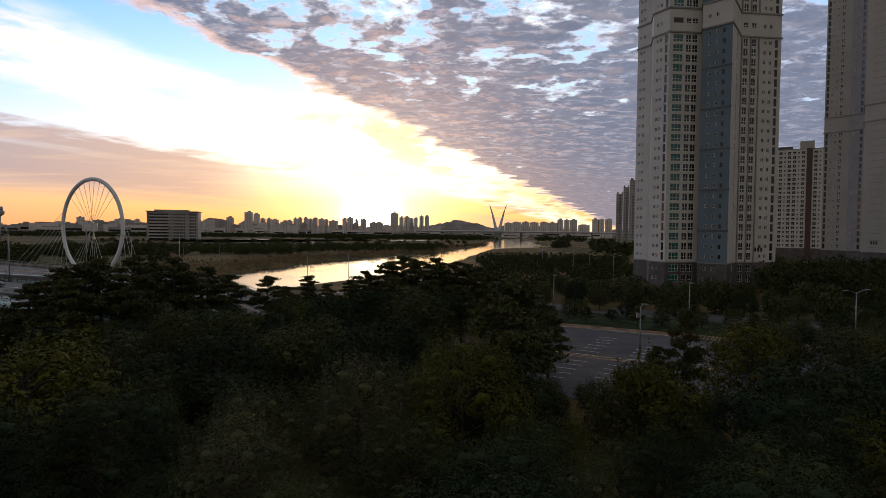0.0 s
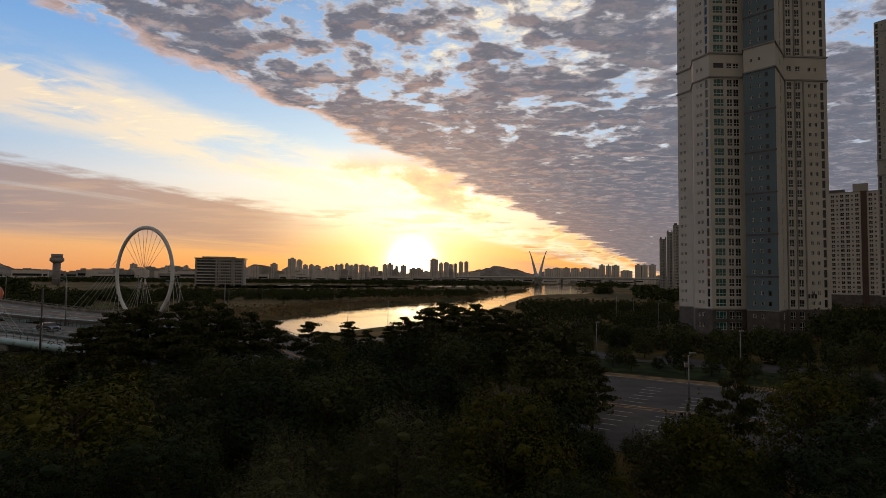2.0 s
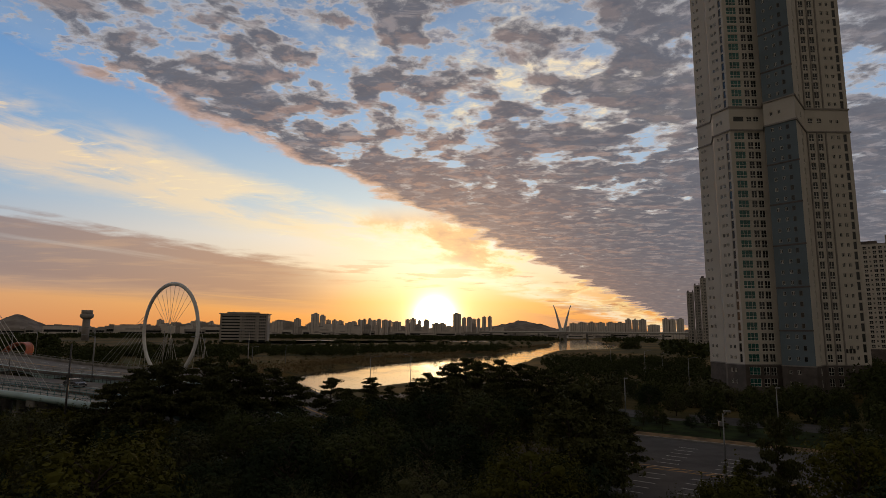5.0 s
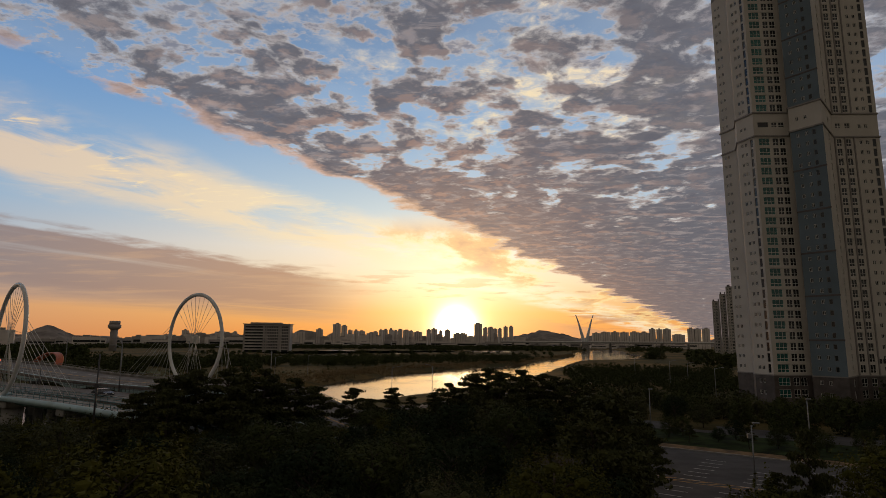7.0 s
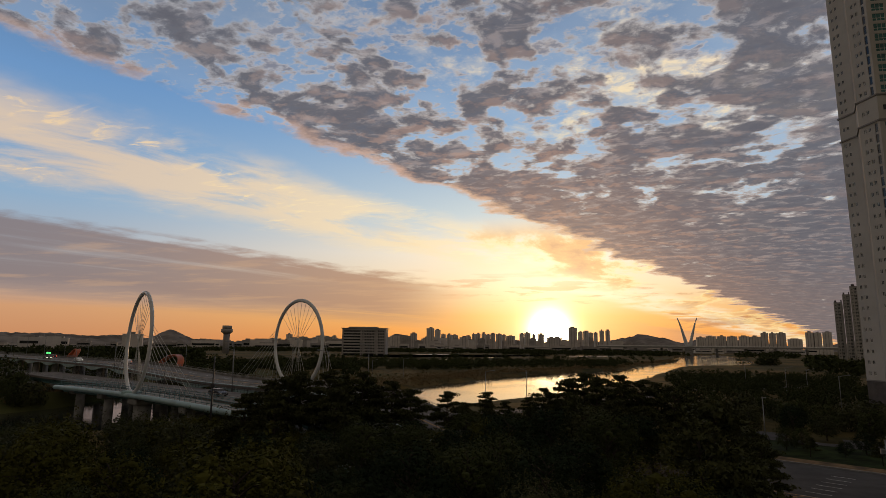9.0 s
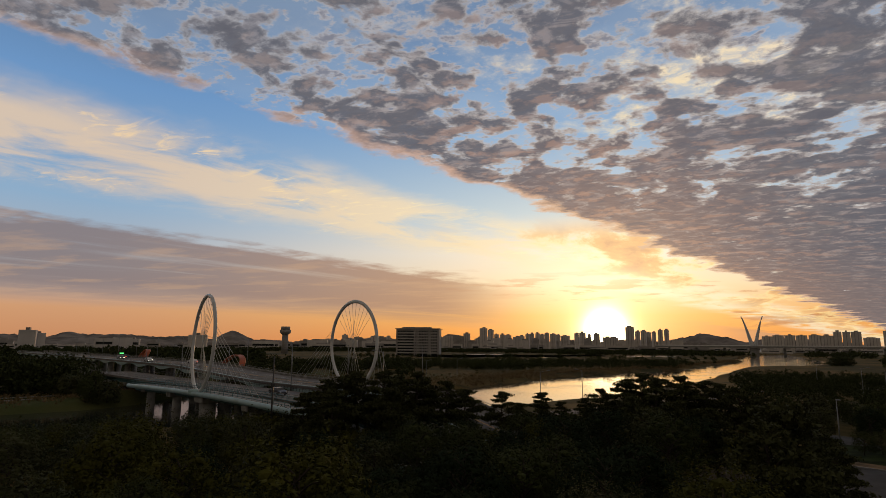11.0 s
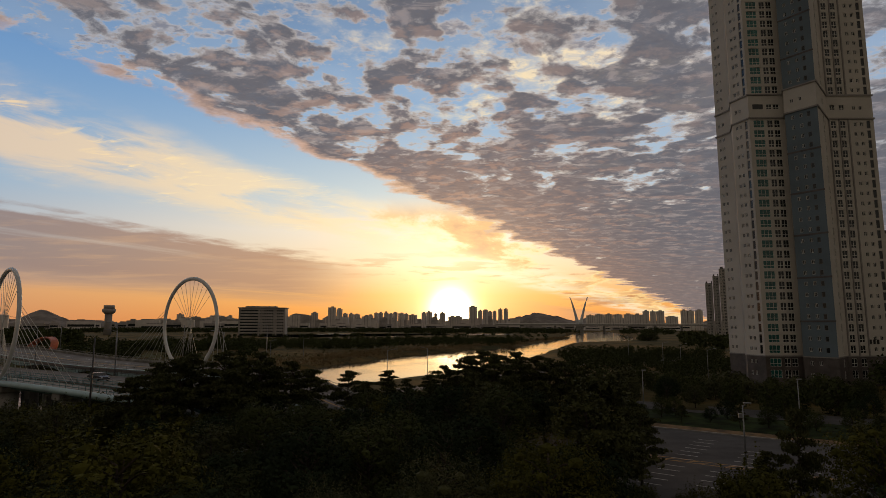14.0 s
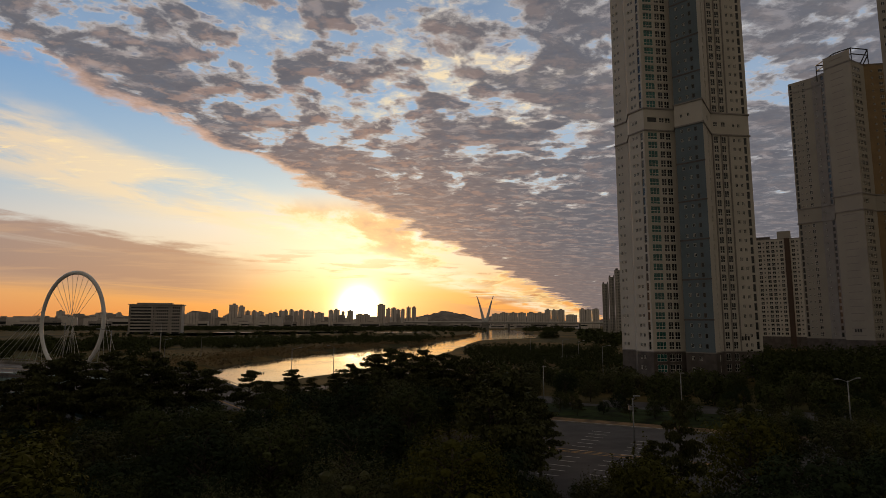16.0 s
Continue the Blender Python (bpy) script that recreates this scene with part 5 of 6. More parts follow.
# a lower mass of roofs fills in between
az = 34.0
while az > -1.5:
    d, w = rnd.uniform(1750, 2500), rnd.uniform(0.35, 1.1)
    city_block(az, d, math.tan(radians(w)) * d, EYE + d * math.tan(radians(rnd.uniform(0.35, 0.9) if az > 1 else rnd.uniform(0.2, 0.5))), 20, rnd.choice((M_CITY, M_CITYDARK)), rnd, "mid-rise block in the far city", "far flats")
    az -= w * rnd.uniform(0.45, 0.85)
SLABS = ((-5.78, -6.52, 1.01), (-6.56, -7.4, 1.1), (-7.44, -8.17, 1.1), (-8.26, -9.09, 1.09), (-9.18, -9.99, 1.1), (-10.03, -10.89, 1.07), (-10.93, -11.46, 1.39), (-11.52, -12.05, 1.37), (-12.11, -12.78, 1.38), (-12.86, -13.92, 0.87), (-14.16, -14.72, 1.43), (-14.79, -15.31, 1.41), (-15.36, -16.0, 1.43))
for a0, a1, el in SLABS:
    d = 2200
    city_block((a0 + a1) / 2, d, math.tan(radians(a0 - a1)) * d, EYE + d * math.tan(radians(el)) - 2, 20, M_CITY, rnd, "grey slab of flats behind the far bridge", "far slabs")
for i in range(85):
    az = 63 - i * 0.92 + rnd.uniform(-0.4, 0.4)
    d = rnd.uniform(1520, 1900)
    if az < -3:
        d += 300
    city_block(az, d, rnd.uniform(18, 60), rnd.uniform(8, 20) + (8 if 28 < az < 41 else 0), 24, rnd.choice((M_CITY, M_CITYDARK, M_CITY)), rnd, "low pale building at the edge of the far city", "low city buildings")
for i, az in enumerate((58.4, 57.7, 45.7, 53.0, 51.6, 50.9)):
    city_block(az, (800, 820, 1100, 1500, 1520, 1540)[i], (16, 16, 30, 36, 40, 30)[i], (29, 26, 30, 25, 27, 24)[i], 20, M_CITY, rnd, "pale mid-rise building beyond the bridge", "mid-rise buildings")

# green shop sign by the far bridge end
board = tagged(new("lit_sign"), "small glowing green sign on a dark post", "sign")
part("post", tube(((0, 0, 0), (0, 0, 12)), 0.18, 6), M_DARKPOLE, board)
part("sign_panel", box((-0.9, -0.15, 10.3), (0.9, 0.15, 11.0), 0.1), M_LAMP_G, board)
board.matrix_basis = Matrix.Translation(at(51.6, 330)) @ Matrix.Rotation(radians(50), 4, "Z")


# ---- trees and reeds ----
def inner_mass(blobs, rs, shrink=0.34):
    """Uneven lumps of foliage inside a crown, one for each clump: points and triangles."""
    ball = bmesh.new()
    bmesh.ops.create_icosphere(ball, subdivisions=1, radius=1.0)
    ball.verts.index_update()
    v0, f0 = np.array([v.co for v in ball.verts]), np.array([[v.index for v in f.verts] for f in ball.faces])
    ball.free()
    points, tris = [], []
    for i, (c, r) in enumerate(blobs):
        points.append(np.array(c) + v0 * np.array([1, 1, 0.82]) * r * shrink * rs.uniform(0.78, 1.12, (len(v0), 1)))
        tris.append(f0 + i * len(v0))
    return np.concatenate(points), np.concatenate(tris)


def leaf_sheet(name, centres, normals, size, mat, rs, long=1.0, inner=None):
    """One small three-cornered leaf at each centre, over an inner mass."""
    n = len(centres)
    ref = rs.normal(size=(n, 3))
    t = np.cross(normals, ref)
    t /= np.linalg.norm(t, axis=1, keepdims=True) + 1e-9
    b = np.cross(normals, t)
    s = (size * rs.uniform(0.6, 1.4, n))[:, None]
    l = t * s * long
    w = b * s * 0.5
    tip = normals * s * 0.25
    me = bpy.data.meshes.new(name)
    v = np.stack([centres - l * 0.8, centres - w * 1.3 + l * 0.5, centres + w * 1.3 + l * 0.5 + tip], 1).reshape(-1, 3)
    f = np.arange(n * 3).reshape(-1, 3)
    if inner is not None:
        v, f = np.concatenate([v, inner[0]]), np.concatenate([f, inner[1] + len(v)])
    me.from_pydata(v.tolist(), [], f.tolist())
    me.materials.append(mat)
    return me


def rounded(rs, n):
    v = rs.normal(size=(n, 3))
    return v / np.linalg.norm(v, axis=1, keepdims=True)


def broad_tree(seed, height, spread, leaves, size, mat, name, label, low=0.25, spiky=0.0):
    rs = np.random.RandomState(seed)
    t = tagged(new(name), label, "tree" if name != "shrub" else "shrub")
    lean = rs.uniform(-0.3, 0.3, 2)
    top = Vector((lean[0], lean[1], height * 0.62))
    wood = bmesh.new()
    add_tube(wood, ((0, 0, -0.3), (lean[0] * 0.3, lean[1] * 0.3, height * 0.3), top, (lean[0] * 1.2, lean[1] * 1.2, height * 0.86)), [height * 0.024, height * 0.018, height * 0.011, 0.015], 7)
    blobs = []
    n = int(16 + spread * 5)
    for i in range(n):
        a = i * 2.4 + rs.uniform(-0.4, 0.4)
        f = (i + 0.5) / n
        z = height * (low + (0.93 - low) * f)
        r = spread * math.sqrt(max(0.05, 1 - ((f - 0.38) / 0.66) ** 2)) * rs.uniform(0.5, 0.92)
        c = Vector((math.cos(a) * r, math.sin(a) * r, z))
        blobs.append((c, rs.uniform(0.24, 0.41) * spread))
        start = Vector((lean[0] * 0.5, lean[1] * 0.5, max(height * 0.2, z - r * 0.6)))
        mid = start.lerp(c, 0.55) + Vector((0, 0, 0.15 * r))
        add_tube(wood, (start, mid, c), [height * 0.009, height * 0.006, 0.012], 5, cap=False)
    part("trunk", wood, M_BARK, t)
    w = np.array([b[1] ** 2 for b in blobs])
    pick = rs.choice(len(blobs), leaves, p=w / w.sum())
    c0, r0 = np.array([b[0] for b in blobs])[pick], np.array([b[1] for b in blobs])[pick]
    d = rounded(rs, leaves)
    rad = rs.uniform(0.45, 1.0, leaves) ** 0.35 * (1 + 0.26 * np.sin(d[:, 0] * 7 + pick) * np.sin(d[:, 1] * 6 + pick * 2) * np.sin(d[:, 2] * 8))
    p = c0 + d * (r0 * rad)[:, None] * np.array([1.0, 1.0, 0.82])
    if spiky:
        # upright shoots that break the outline
        shoots = int(leaves * spiky)
        base = c0[:shoots] + d[:shoots] * r0[:shoots, None] * np.array([1, 1, 0.85]) * 0.9
        which = rs.randint(0, max(1, shoots // 14), shoots)
        step = rs.uniform(0, 0.75, shoots)
        lean2 = rs.normal(size=(shoots, 3)) * 0.22
        p[:shoots] = base[which] + (np.array([0, 0, 1.0]) + lean2[which]) * step[:, None] * 1.3 + rs.normal(size=(shoots, 3)) * 0.05
    p[:, 2] = np.maximum(p[:, 2], 0.15)
    out = p - np.array([0, 0, height * 0.45])
    out /= np.linalg.norm(out, axis=1, keepdims=True)
    nrm = d * 1.0 + out * 0.6 + rounded(rs, leaves) * 0.7 + np.array([0, 0, 0.2])
    nrm /= np.linalg.norm(nrm, axis=1, keepdims=True)
    part("crown", leaf_sheet("crown", p, nrm, size, mat, rs, 1.15, inner_mass(blobs, rs) if leaves > 2000 else None), None, t)
    return t


def pine_tree(seed, height, spread, tufts, label, size=0.2):
    rs = np.random.RandomState(seed)
    t = tagged(new("pine_tree"), label, "tree")
    wood = bmesh.new()
    k = rs.uniform(-0.06, 0.06, 4) * height
    spine = [Vector((0, 0, -0.3)), Vector((k[0] * 0.5, k[1] * 0.5, height * 0.3)), Vector((k[0], k[1], height * 0.6)), Vector((k[0] + k[2] * 0.5, k[1] + k[3] * 0.5, height * 0.95))]
    add_tube(wood, spine, [height * 0.02, height * 0.016, height * 0.011, 0.03], 7)
    pads = []
    n = 18
    for i in range(n):
        f = i / (n - 1)
        z = height * (0.44 + 0.54 * f)
        a = i * 2.4 + rs.uniform(-0.6, 0.6)
        r = spread * (0.25 + 0.75 * (1 - f) ** 0.7) * rs.uniform(0.55, 1.05) * (0.6 if f > 0.85 else 1)
        stem = spine[1].lerp(spine[3], (z / height - 0.3) / 0.65)
        c = Vector((stem.x + math.cos(a) * r * 0.75, stem.y + math.sin(a) * r * 0.75, z))
        pads.append((c, rs.uniform(0.24, 0.44) * spread * (1.05 - 0.4 * f)))
        add_tube(wood, (stem - Vector((0, 0, 0.25 * r)), stem.lerp(c, 0.5) + Vector((0, 0, 0.05 * r)), c), [height * 0.008, height * 0.006, 0.02], 5, cap=False)
    part("trunk", wood, M_BARK, t)
    w = np.array([p[1] ** 2 for p in pads])
    pick = rs.choice(n, tufts, p=w / w.sum())
    c0, r0 = np.array([p[0] for p in pads])[pick], np.array([p[1] for p in pads])[pick]
    d = rounded(rs, tufts)
    ang = np.arctan2(d[:, 1], d[:, 0])
    edge = 1 + 0.3 * np.sin(ang * 3 + pick) + 0.2 * np.sin(ang * 7 + pick * 3)
    p = c0 + d * (r0 * rs.uniform(0.2, 1, tufts) ** 0.45 * edge)[:, None] * np.array([1, 1, 0.26])
    nrm = rounded(rs, tufts) + np.array([0, 0, 0.7])
    nrm /= np.linalg.norm(nrm, axis=1, keepdims=True)
    part("crown", leaf_sheet("crown", p, nrm, size, M_NEEDLE, rs, 1.25), None, t)
    return t


BROAD = "dark green broadleaf tree with a dense rounded crown"
near_kinds = [broad_tree(1, 7.2, 2.9, 26000, 0.046, M_LEAF_D, "tree", "dark blue-green tree with a dense rounded crown", 0.2, 0.1), broad_tree(2, 6.6, 2.7, 27000, 0.042, M_LEAF_G, "tree", "grey-green feathery tree with upright shoots", 0.2, 0.4),
              broad_tree(3, 6.0, 2.6, 23000, 0.046, M_LEAF_Y, "tree", "yellow-green broadleaf tree with loose leaves", 0.2, 0.15), broad_tree(4, 7.6, 3.2, 26000, 0.048, M_LEAF, "tree", BROAD, 0.15, 0.15),
              broad_tree(14, 7.0, 2.4, 26000, 0.044, M_LEAF_D, "tree", "dark young conifer with upright shoots", 0.15, 0.6)]
mid_kinds = [broad_tree(5, 7.5, 3.1, 6800, 0.105, M_LEAF_D, "tree", "dark blue-green tree in the grove"), broad_tree(6, 6.6, 2.9, 6600, 0.10, M_LEAF_G, "tree", "grey-green broadleaf tree with a ragged crown", 0.2, 0.25),
             broad_tree(7, 5.4, 2.6, 6200, 0.095, M_LEAF_Y, "tree", "yellow-green broadleaf tree in the grove", 0.15, 0.15), broad_tree(8, 8.6, 3.4, 7000, 0.11, M_LEAF, "tree", BROAD, 0.2, 0.1)]
far_kinds = [broad_tree(9, 8.5, 4.0, 1500, 0.34, M_LEAF, "tree", "dark green tree in the far tree belt", 0.1), broad_tree(10, 7.0, 3.6, 1400, 0.34, M_LEAF, "tree", "dark green tree in the far tree belt", 0.08),
             broad_tree(12, 5.0, 3.2, 1200, 0.3, M_LEAF_G, "tree", "olive tree in the far tree belt", 0.05)]
pine_kinds = [pine_tree(21, 12.0, 4.5, 6800, "tall dark pine with flat layered crown"), pine_tree(22, 10.5, 4.3, 6200, "dark pine with flat layered crown and bare trunk"), pine_tree(23, 11.5, 4.2, 6200, "dark pine with a leaning trunk and ragged crown"),
              pine_tree(24, 8.0, 3.0, 4200, "small dark pine with a ragged top")]
shrub_kinds = [broad_tree(31, 2.4, 1.7, 2600, 0.068, M_LEAF, "shrub", "dark green leafy shrub in the undergrowth", 0.1, 0.2), broad_tree(32, 2.0, 1.6, 2600, 0.068, M_LEAF_Y, "shrub", "yellow-green leafy shrub in the undergrowth", 0.1, 0.2), broad_tree(33, 2.6, 1.8, 2600, 0.068, M_LEAF_G, "shrub", "grey-green shrub with upright shoots", 0.05, 0.3)]
placed = set()
grow = random.Random(5)


def plant(kind, az, dist, height=None, z=None, spread=None):
    p = at(az, dist)
    z = float(ground_height(np.array([p.x]), np.array([p.y]))[0]) if z is None else z
    tall = {id(k): h for k, h in HEIGHTS}[id(kind)]
    s = (height / tall) if height else grow.uniform(0.85, 1.15)
    m = Matrix.Translation((p.x, p.y, z)) @ Matrix.Rotation(grow.uniform(0, 6.28), 4, "Z") @ Matrix.Diagonal((s * (spread or 1), s * (spread or 1), s, 1))
    if id(kind) not in placed:
        placed.add(id(kind))
        kind.matrix_basis = m
    else:
        ob = copy_thing(kind, Matrix.Identity(4))
        ob.matrix_basis = m


HEIGHTS = [(near_kinds[0], 7.2), (near_kinds[1], 6.6), (near_kinds[2], 6.0), (near_kinds[3], 7.6), (near_kinds[4], 7.0), (mid_kinds[0], 7.5), (mid_kinds[1], 6.6), (mid_kinds[2], 5.4), (mid_kinds[3], 8.6), (far_kinds[0], 8.5), (far_kinds[1], 7.0), (far_kinds[2], 5.0),
           (pine_kinds[0], 12.0), (pine_kinds[1], 10.5), (pine_kinds[2], 11.5), (pine_kinds[3], 8.0), (shrub_kinds[0], 2.4), (shrub_kinds[1], 2.0), (shrub_kinds[2], 2.6)]


def skyline_el(az):
    """How high, in degrees, the grove's crowns reach as one looks that way past 30 m."""
    pts = ((70, -6.2), (56, -6.2), (50, -6.5), (44, -7.0), (38, -7.0), (30, -6.8), (20, -6.6), (14, -5.8), (6, -5.2), (0, -5.2), (-5, -6.0), (-7.5, -8.0), (-9, -10.5), (-10.5, -13.5), (-18, -14.6), (-24, -13.0), (-27, -9.0), (-40, -8.0), (-60, -8))
    for (a0, e0), (a1, e1) in zip(pts, pts[1:]):
        if a1 <= az <= a0:
            return e0 + (e1 - e0) * (a0 - az) / (a0 - a1)
    return -9


# the near grove under the camera, filled ring by ring
for dist, gap, kinds in ((16.5, 5.8, near_kinds), (22, 6.0, near_kinds), (28, 6.2, near_kinds), (34.5, 6.2, near_kinds), (41, 6.0, mid_kinds), (48, 5.8, mid_kinds), (55, 5.4, mid_kinds), (62, 5.6, mid_kinds), (70, 5.8, mid_kinds), (79, 6.2, mid_kinds), (87, 6.4, mid_kinds), (95, 6.4, mid_kinds), (104, 6.8, mid_kinds)):
    step = math.degrees(gap / dist)
    az = 66 + grow.uniform(0, step)
    while az > -50:
        d = dist + grow.uniform(-1.6, 1.6)
        a = az + grow.uniform(-0.3, 0.3) * step
        az -= step
        if (a > 45 or a < -42) and dist < 30 and abs(a - 8) > 46:
            continue
        p = at(a, d)
        u, v = to_lot(p.x, p.y)
        if -9 < u < 50 and -32 < v < 43 or (dist > 84 and not -11 < a < 37):
            continue
        wide = math.degrees(3.4 / d)
        limit = EYE + d * math.tan(radians(min(skyline_el(a), skyline_el(a - wide), skyline_el(a + wide)) - (0 if d > 45 else (45 - d) * 0.30)))
        h = min(grow.uniform(4.6, 9.4), limit + grow.uniform(-2.2, 0.6))
        if h < 1.6:
            continue
        if d < 37:
            odds = (5, 0.4, 0, 0.8, 7) if a < -19 else (2, 4, 1, 3, 0) if a < -6 else (3, 2, 1, 5, 0) if a < 8 else (2, 5, 0, 2, 1) if a < 24 else (6, 1, 1, 3, 2)
        else:
            odds = (3, 2, 2, 4) if a < -6 else (4, 1, 1, 5) if a < 30 else (3, 1, 3, 3) if d < 60 else (2, 1, 5, 2)
        kind = grow.choices(kinds, odds)[0]
        plant(kind, a, d, max(h, 2.4), spread=1.15 if h > 5.5 else 1.35)
# pines: the left group, the pair in the middle, the long hump in front of the river
for az, el, d in ((36.0, -4.6, 84), (34.3, -3.4, 88), (32.4, -2.9, 86), (30.8, -2.6, 90), (29.0, -2.5, 86), (27.3, -2.9, 88), (25.6, -2.6, 90), (24.4, -3.4, 92), (22.6, -3.5, 90), (20.6, -4.2, 92), (33.2, -4.3, 80), (28.0, -4.0, 80),
                  (17.2, -4.4, 96), (13.6, -4.4, 96), (15.4, -5.4, 92), (11.6, -5.2, 98), (9.6, -4.8, 100), (8.0, -3.9, 98), (6.0, -3.0, 96), (4.6, -2.5, 98), (3.0, -2.8, 94), (1.2, -2.6, 97), (-0.6, -3.0, 95), (-2.4, -3.2, 98), (-4.0, -3.5, 94), (-5.6, -4.0, 97), (-7.2, -4.6, 92),
                  (-8.6, -5.6, 86), (-9.8, -6.8, 80), (-10.0, -7.4, 72), (-10.2, -7.8, 64), (5.2, -4.6, 84), (1.8, -4.8, 82), (-1.6, -5.2, 82), (-4.6, -5.6, 80), (-7.0, -6.6, 76)):
    plant(grow.choice(pine_kinds[:3]), az, d, EYE + d * math.tan(radians(el)), spread=1.05)
# small pines and trees standing in the car park's islands
plant(pine_kinds[2], -22.4, 48, 10.2, spread=0.52)
plant(pine_kinds[3], -20.0, 60, 5.0)
plant(mid_kinds[2], -17.6, 56, 3.4)
# the big pine and its neighbours beside the lot
plant(pine_kinds[0], -6.4, 44, 11.2, spread=1.0), plant(pine_kinds[1], -6.2, 50, 12.0, spread=1.02)
plant(mid_kinds[0], -5.6, 38, 8.4), plant(mid_kinds[3], -7.4, 39, 6.6), plant(near_kinds[0], -9.4, 32, 5.6), plant(near_kinds[3], -8.0, 30, 6.2)
plant(mid_kinds[2], -18.8, 45, 6.3), plant(mid_kinds[1], -16.4, 43, 5.0), plant(mid_kinds[2], -20.6, 43, 6.8)
plant(near_kinds[1], -14.0, 26, 5.6), plant(near_kinds[3], -17.6, 29, 5.8), plant(near_kinds[4], -20.6, 28, 6.6)
# a copse at the low deck's far end
for i in range(16):
    p = on_bridge(grow.uniform(180, 250), grow.uniform(40, 51))
    plant(grow.choice(far_kinds), math.degrees(math.atan2(-p.x, p.y)), math.hypot(p.x, p.y), grow.uniform(4, 6.5))
# added willows in the shallows beyond the bridge, which block sky the water mirrors
for i in range(38):
    p = on_bridge(116 + i * 2.3 + grow.uniform(-2, 2), grow.choice((92, 98, 108)) + grow.uniform(-2, 2))
    plant(grow.choice(far_kinds), math.degrees(math.atan2(-p.x, p.y)), math.hypot(p.x, p.y), grow.uniform(6.2, 8.2), z=-2.6, spread=1.3)
# belt between the lot and the towers, and the wood to its right
for dist, lo, hi in ((118, 3.6, 5.8), (128, 3.8, 6.4), (140, 3.8, 6.8), (152, 3.6, 6.2), (166, 3.4, 5.4)):
    az = -7.0
    while az > -46:
        a, d = az + grow.uniform(-0.6, 0.6), dist + grow.uniform(-4, 4)
        az -= math.degrees(6.0 / dist)
        p = at(a, d)
        u, v = to_lot(p.x, p.y)
        if -21 < v < -4 and u < 45:
            continue
        plant(grow.choice(far_kinds if d > 135 else mid_kinds[:2] + far_kinds[:2]), a, d, grow.uniform(lo, hi))
for i in range(40):
    a, d = grow.uniform(-27, -44), grow.uniform(60, 112)
    limit = EYE + d * math.tan(radians(-7.5))
    plant(grow.choice(mid_kinds), a, d, max(3, min(grow.uniform(5, 8.5), limit)))
# dark low trees on the lawn behind the verge
for i in range(22):
    p = lot(-8 + i * 2.7 + grow.uniform(-1, 1), -6 - (i % 3) * 4.2 + grow.uniform(-1, 1))
    plant(grow.choice((mid_kinds[0], mid_kinds[3], pine_kinds[3])), math.degrees(math.atan2(-p.x, p.y)), math.hypot(p.x, p.y), grow.uniform(2.4, 3.8) if i < 14 else grow.uniform(3.2, 5.0), spread=1.2)
# the round tree clump at the bend
plant(far_kinds[0], -11.2, 650, 9.2, spread=1.5), plant(far_kinds[1], -11.7, 655, 8.2, spread=1.5), plant(far_kinds[1], -10.75, 648, 7.8, spread=1.4)
# shrubs round the foot of the bridge and beside the lot
for i in range(70):
    a, d = grow.uniform(34, 62), grow.uniform(86, 132)
    h = max(1.2, min(4.5, EYE + d * math.tan(radians(grow.uniform(-7.2, -6.2)))))
    plant(grow.choice(shrub_kinds), a, d, h, spread=1.3)
for i in range(26):
    a = grow.uniform(-9, -26)
    plant(grow.choice(shrub_kinds), a, grow.uniform(50, 58), grow.uniform(1.2, 2.2))

def tree_belt(name, a0, a1, d0, d1, count, lo, hi, label, seed, n_leaf=46, size=1.5):
    """A far wood of many clumps, too many to count."""
    rs = np.random.RandomState(seed)
    a, d, h = rs.uniform(a0, a1, count), rs.uniform(d0, d1, count), rs.uniform(lo, hi, count)
    x, y = -np.sin(np.radians(a)) * d, np.cos(np.radians(a)) * d
    z = ground_height(x, y)
    keep = (z > -1.2) & ((np.abs(x * ACROSS.x + y * ACROSS.y - 68) > 20) | (d > 700))
    base, h, count = np.stack([x, y, z], -1)[keep], h[keep], int(keep.sum())
    v = rounded(rs, count * n_leaf).reshape(count, n_leaf, 3) * rs.uniform(0.5, 1, (count, n_leaf, 1))
    p = base[:, None, :] + v * (h * 0.55)[:, None, None] * np.array([1.2, 1.2, 0.9]) + np.array([0, 0, 0.5]) * h[:, None, None]
    p = p.reshape(-1, 3)
    nrm = rounded(rs, len(p))
    ob = new(name, leaf_sheet(name, p, nrm, size * (lo + hi) / 14, M_LEAF, rs, 1.0))
    return tagged(ob, label, "woods", kind="stuff")


tree_belt("tree_belt", -3, 40, 1260, 1560, 1100, 6, 10.5, "dark belt of trees before the far city", 41)
tree_belt("tree_belt", 40, 68, 520, 900, 500, 7, 13, "dark belt of trees beyond the bridge", 42)
tree_belt("tree_belt", -46, -14.2, 440, 900, 640, 6, 11, "dark woods right of the river bend", 43)
tree_belt("tree_belt", 53.2, 64, 214, 252, 46, 9, 13.5, "dark tall trees on the lawn before the bridge end", 61, 420, 0.36)
tree_belt("tree_belt", 13, 36, 385, 500, 300, 3.6, 6.8, "dark trees along the meadow's far edge", 62, 160, 0.7)
tree_belt("tree_belt", -1, 13, 440, 640, 170, 3.2, 6.2, "dark trees between the meadow and the ponds", 65, 150, 0.7)
tree_belt("tree_belt", -17, -3.5, 235, 390, 170, 1.6, 5.2, "dark scrub wood on the near bank", 66, 200, 0.6)
tree_belt("tree_belt", -2, 32, 700, 860, 70, 3.5, 6.5, "dark tree clumps between the ponds", 63, 120, 1.0)
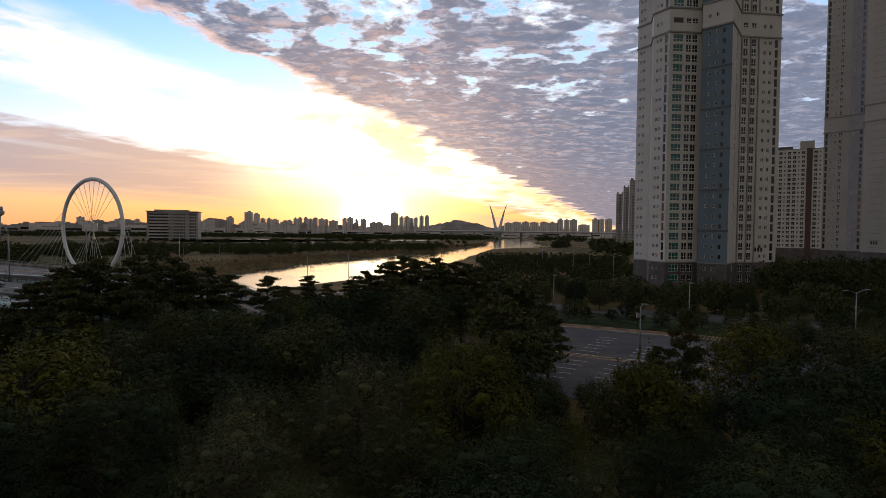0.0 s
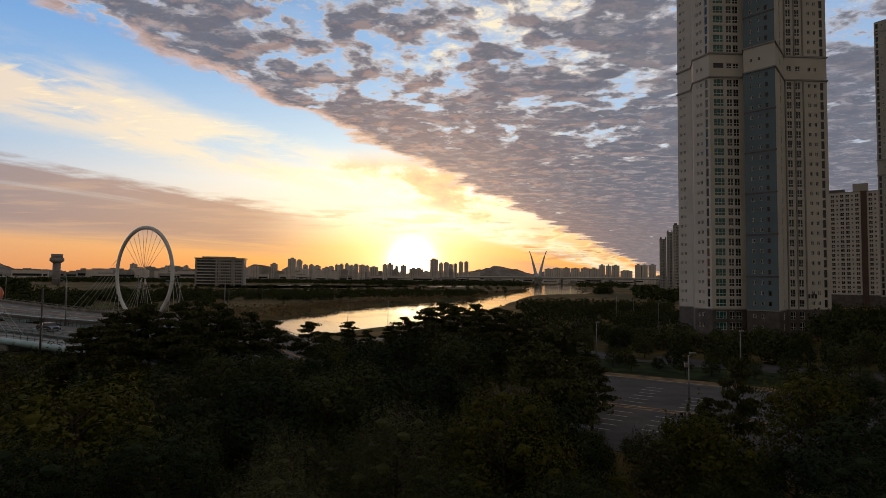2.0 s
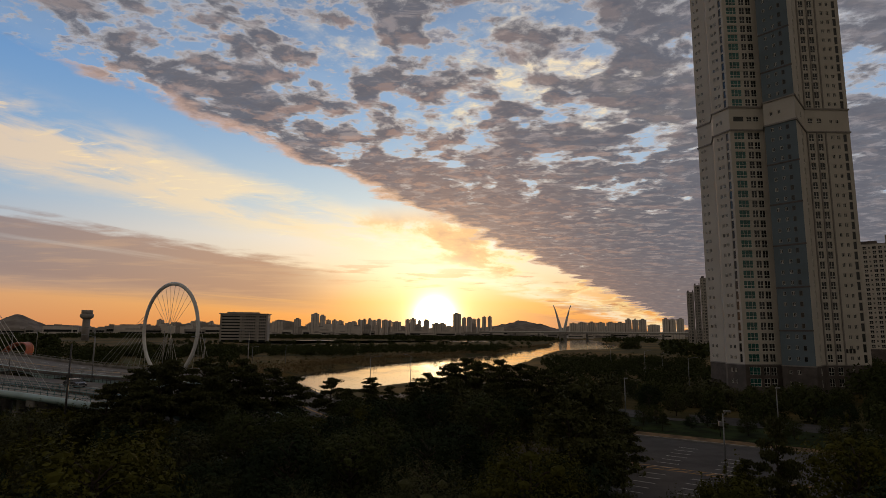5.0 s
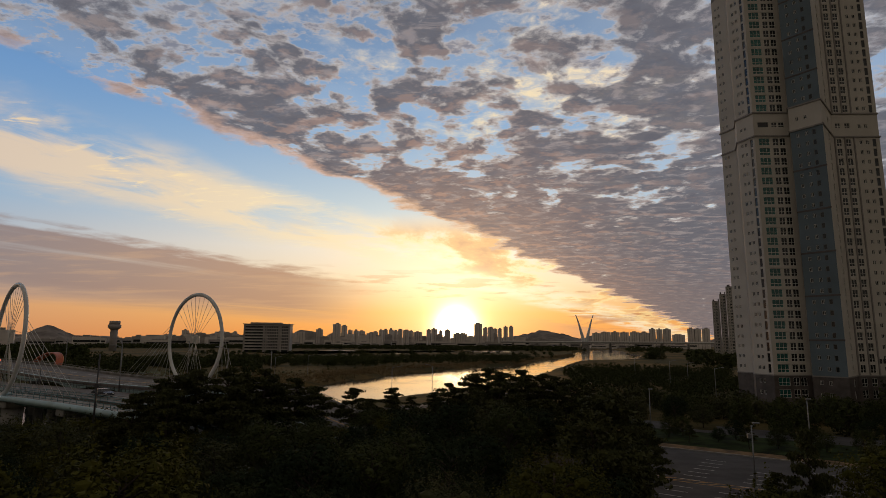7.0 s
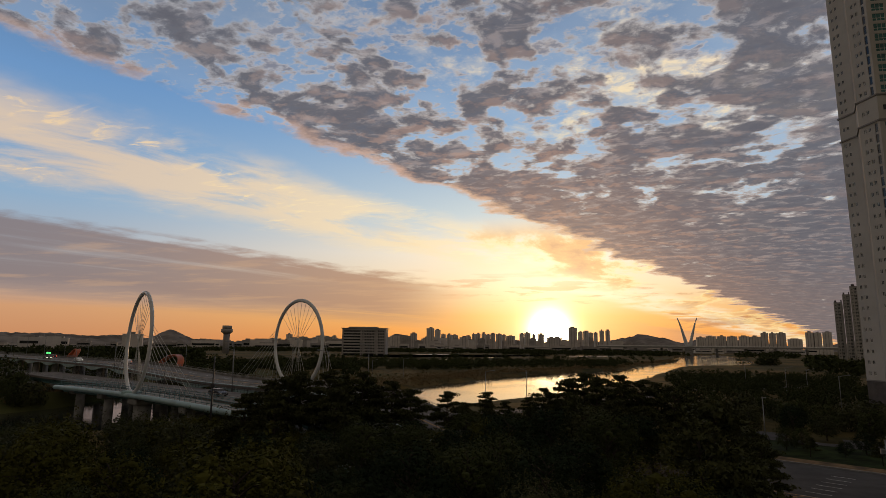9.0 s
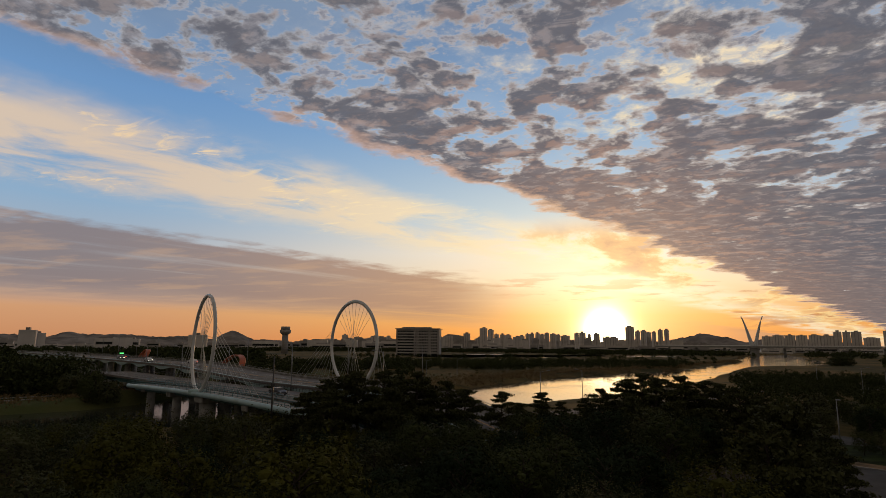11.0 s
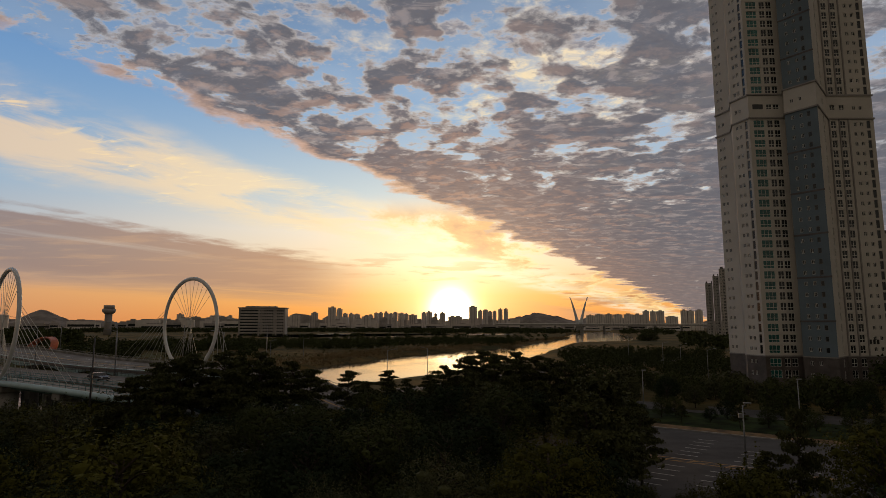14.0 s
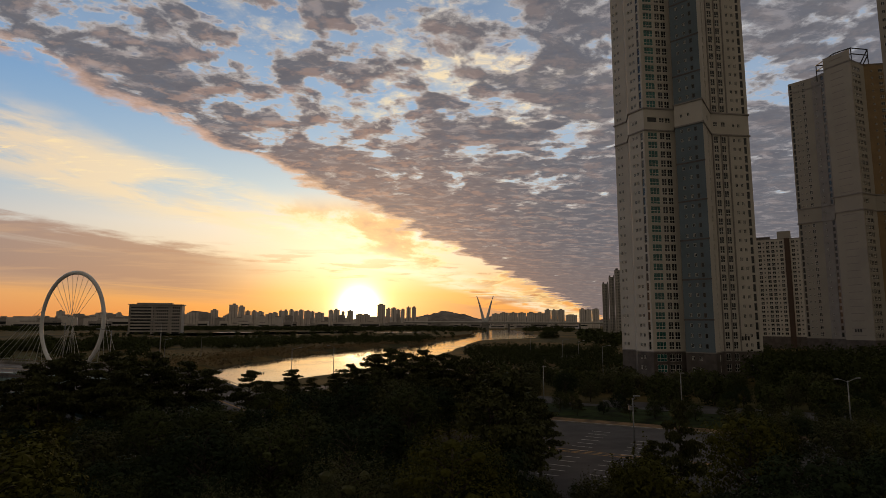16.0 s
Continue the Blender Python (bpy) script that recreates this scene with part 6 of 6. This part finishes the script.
tree_belt("tree_belt", -14, -3, 320, 470, 170, 0.9, 2.0, "low dark scrub on the near river bank", 64, 80, 1.1)
tree_belt("tree_belt", -2, 30, 450, 660, 260, 2.0, 4.6, "scattered bushes in the wetland", 44, 90, 1.2)
tree_belt("tree_belt", -18, -3, 195, 340, 100, 3.2, 5.4, "dark trees on the near river bank", 46, 260, 0.6)
tree_belt("tree_belt", 26, 66, 290, 470, 200, 4.5, 9, "dark trees on the far bank beside the bridge", 47, 200, 0.75)
tree_belt("tree_belt", -2, 26, 300, 430, 45, 0.8, 1.8, "low tufts on the brown river meadow", 48, 60, 1.2)
tree_belt("tree_belt", 52.6, 62, 285, 340, 46, 8, 13, "dark tall trees beside the far bridge end", 49, 260, 0.5)
tree_belt("tree_belt", -46, -28, 172, 285, 130, 6, 10, "dark green trees before the towers", 50, 260, 0.5)
tree_belt("tree_belt", -14, 12, 1080, 1450, 300, 6, 12, "dark trees near the far bridge", 45)


def reeds(seed, count):
    """Dry reeds in clumps along both banks."""
    rs = np.random.RandomState(seed)
    pts = []
    for i in range(len(FAR_BANK) - 1):
        (a0, d0), (a1, d1) = FAR_BANK[i], FAR_BANK[i + 1]
        f = rs.uniform(0, 1, count)
        for k in range(count):
            pts.append(at(a0 + (a1 - a0) * f[k], d0 + (d1 - d0) * f[k] + abs(rs.normal()) * 40 + 5))
    p = np.array(pts)
    p[:, 2] = ground_height(p[:, 0], p[:, 1]) + 0.5
    p = np.repeat(p, 4, 0) + rs.normal(size=(len(p) * 4, 3)) * np.array([0.6, 0.6, 0.25])
    nrm = rounded(rs, len(p)) * np.array([1, 1, 0.2])
    nrm /= np.linalg.norm(nrm, axis=1, keepdims=True)
    ob = new("reeds", leaf_sheet("reeds", p, nrm, 0.42, M_REED, rs, 1.0))
    tagged(ob, "dry golden reeds along the river bank", "reeds", kind="stuff")


reeds(51, 420)


# pale footpaths over the lawn beside the bridge
for label, d0, d1, a0, a1 in (("pale gravel footpath across the lawn", 176, 188, 51.5, 66), ("pale footpath along the far lawn's edge", 205, 196, 52.2, 66)):
    line = []
    for i in range(40):
        f = i / 39
        p = at(a0 + (a1 - a0) * f, d0 + (d1 - d0) * f + 2.5 * math.sin(f * 7))
        line.append(Vector((p.x, p.y, float(ground_height(np.array([p.x]), np.array([p.y]))[0]) + 0.12)))
    path = tagged(new("footpath"), label, "path", kind="structure")
    part("path_surface", strip(line, 2.4, 0.3), M_CONCRETE, path)
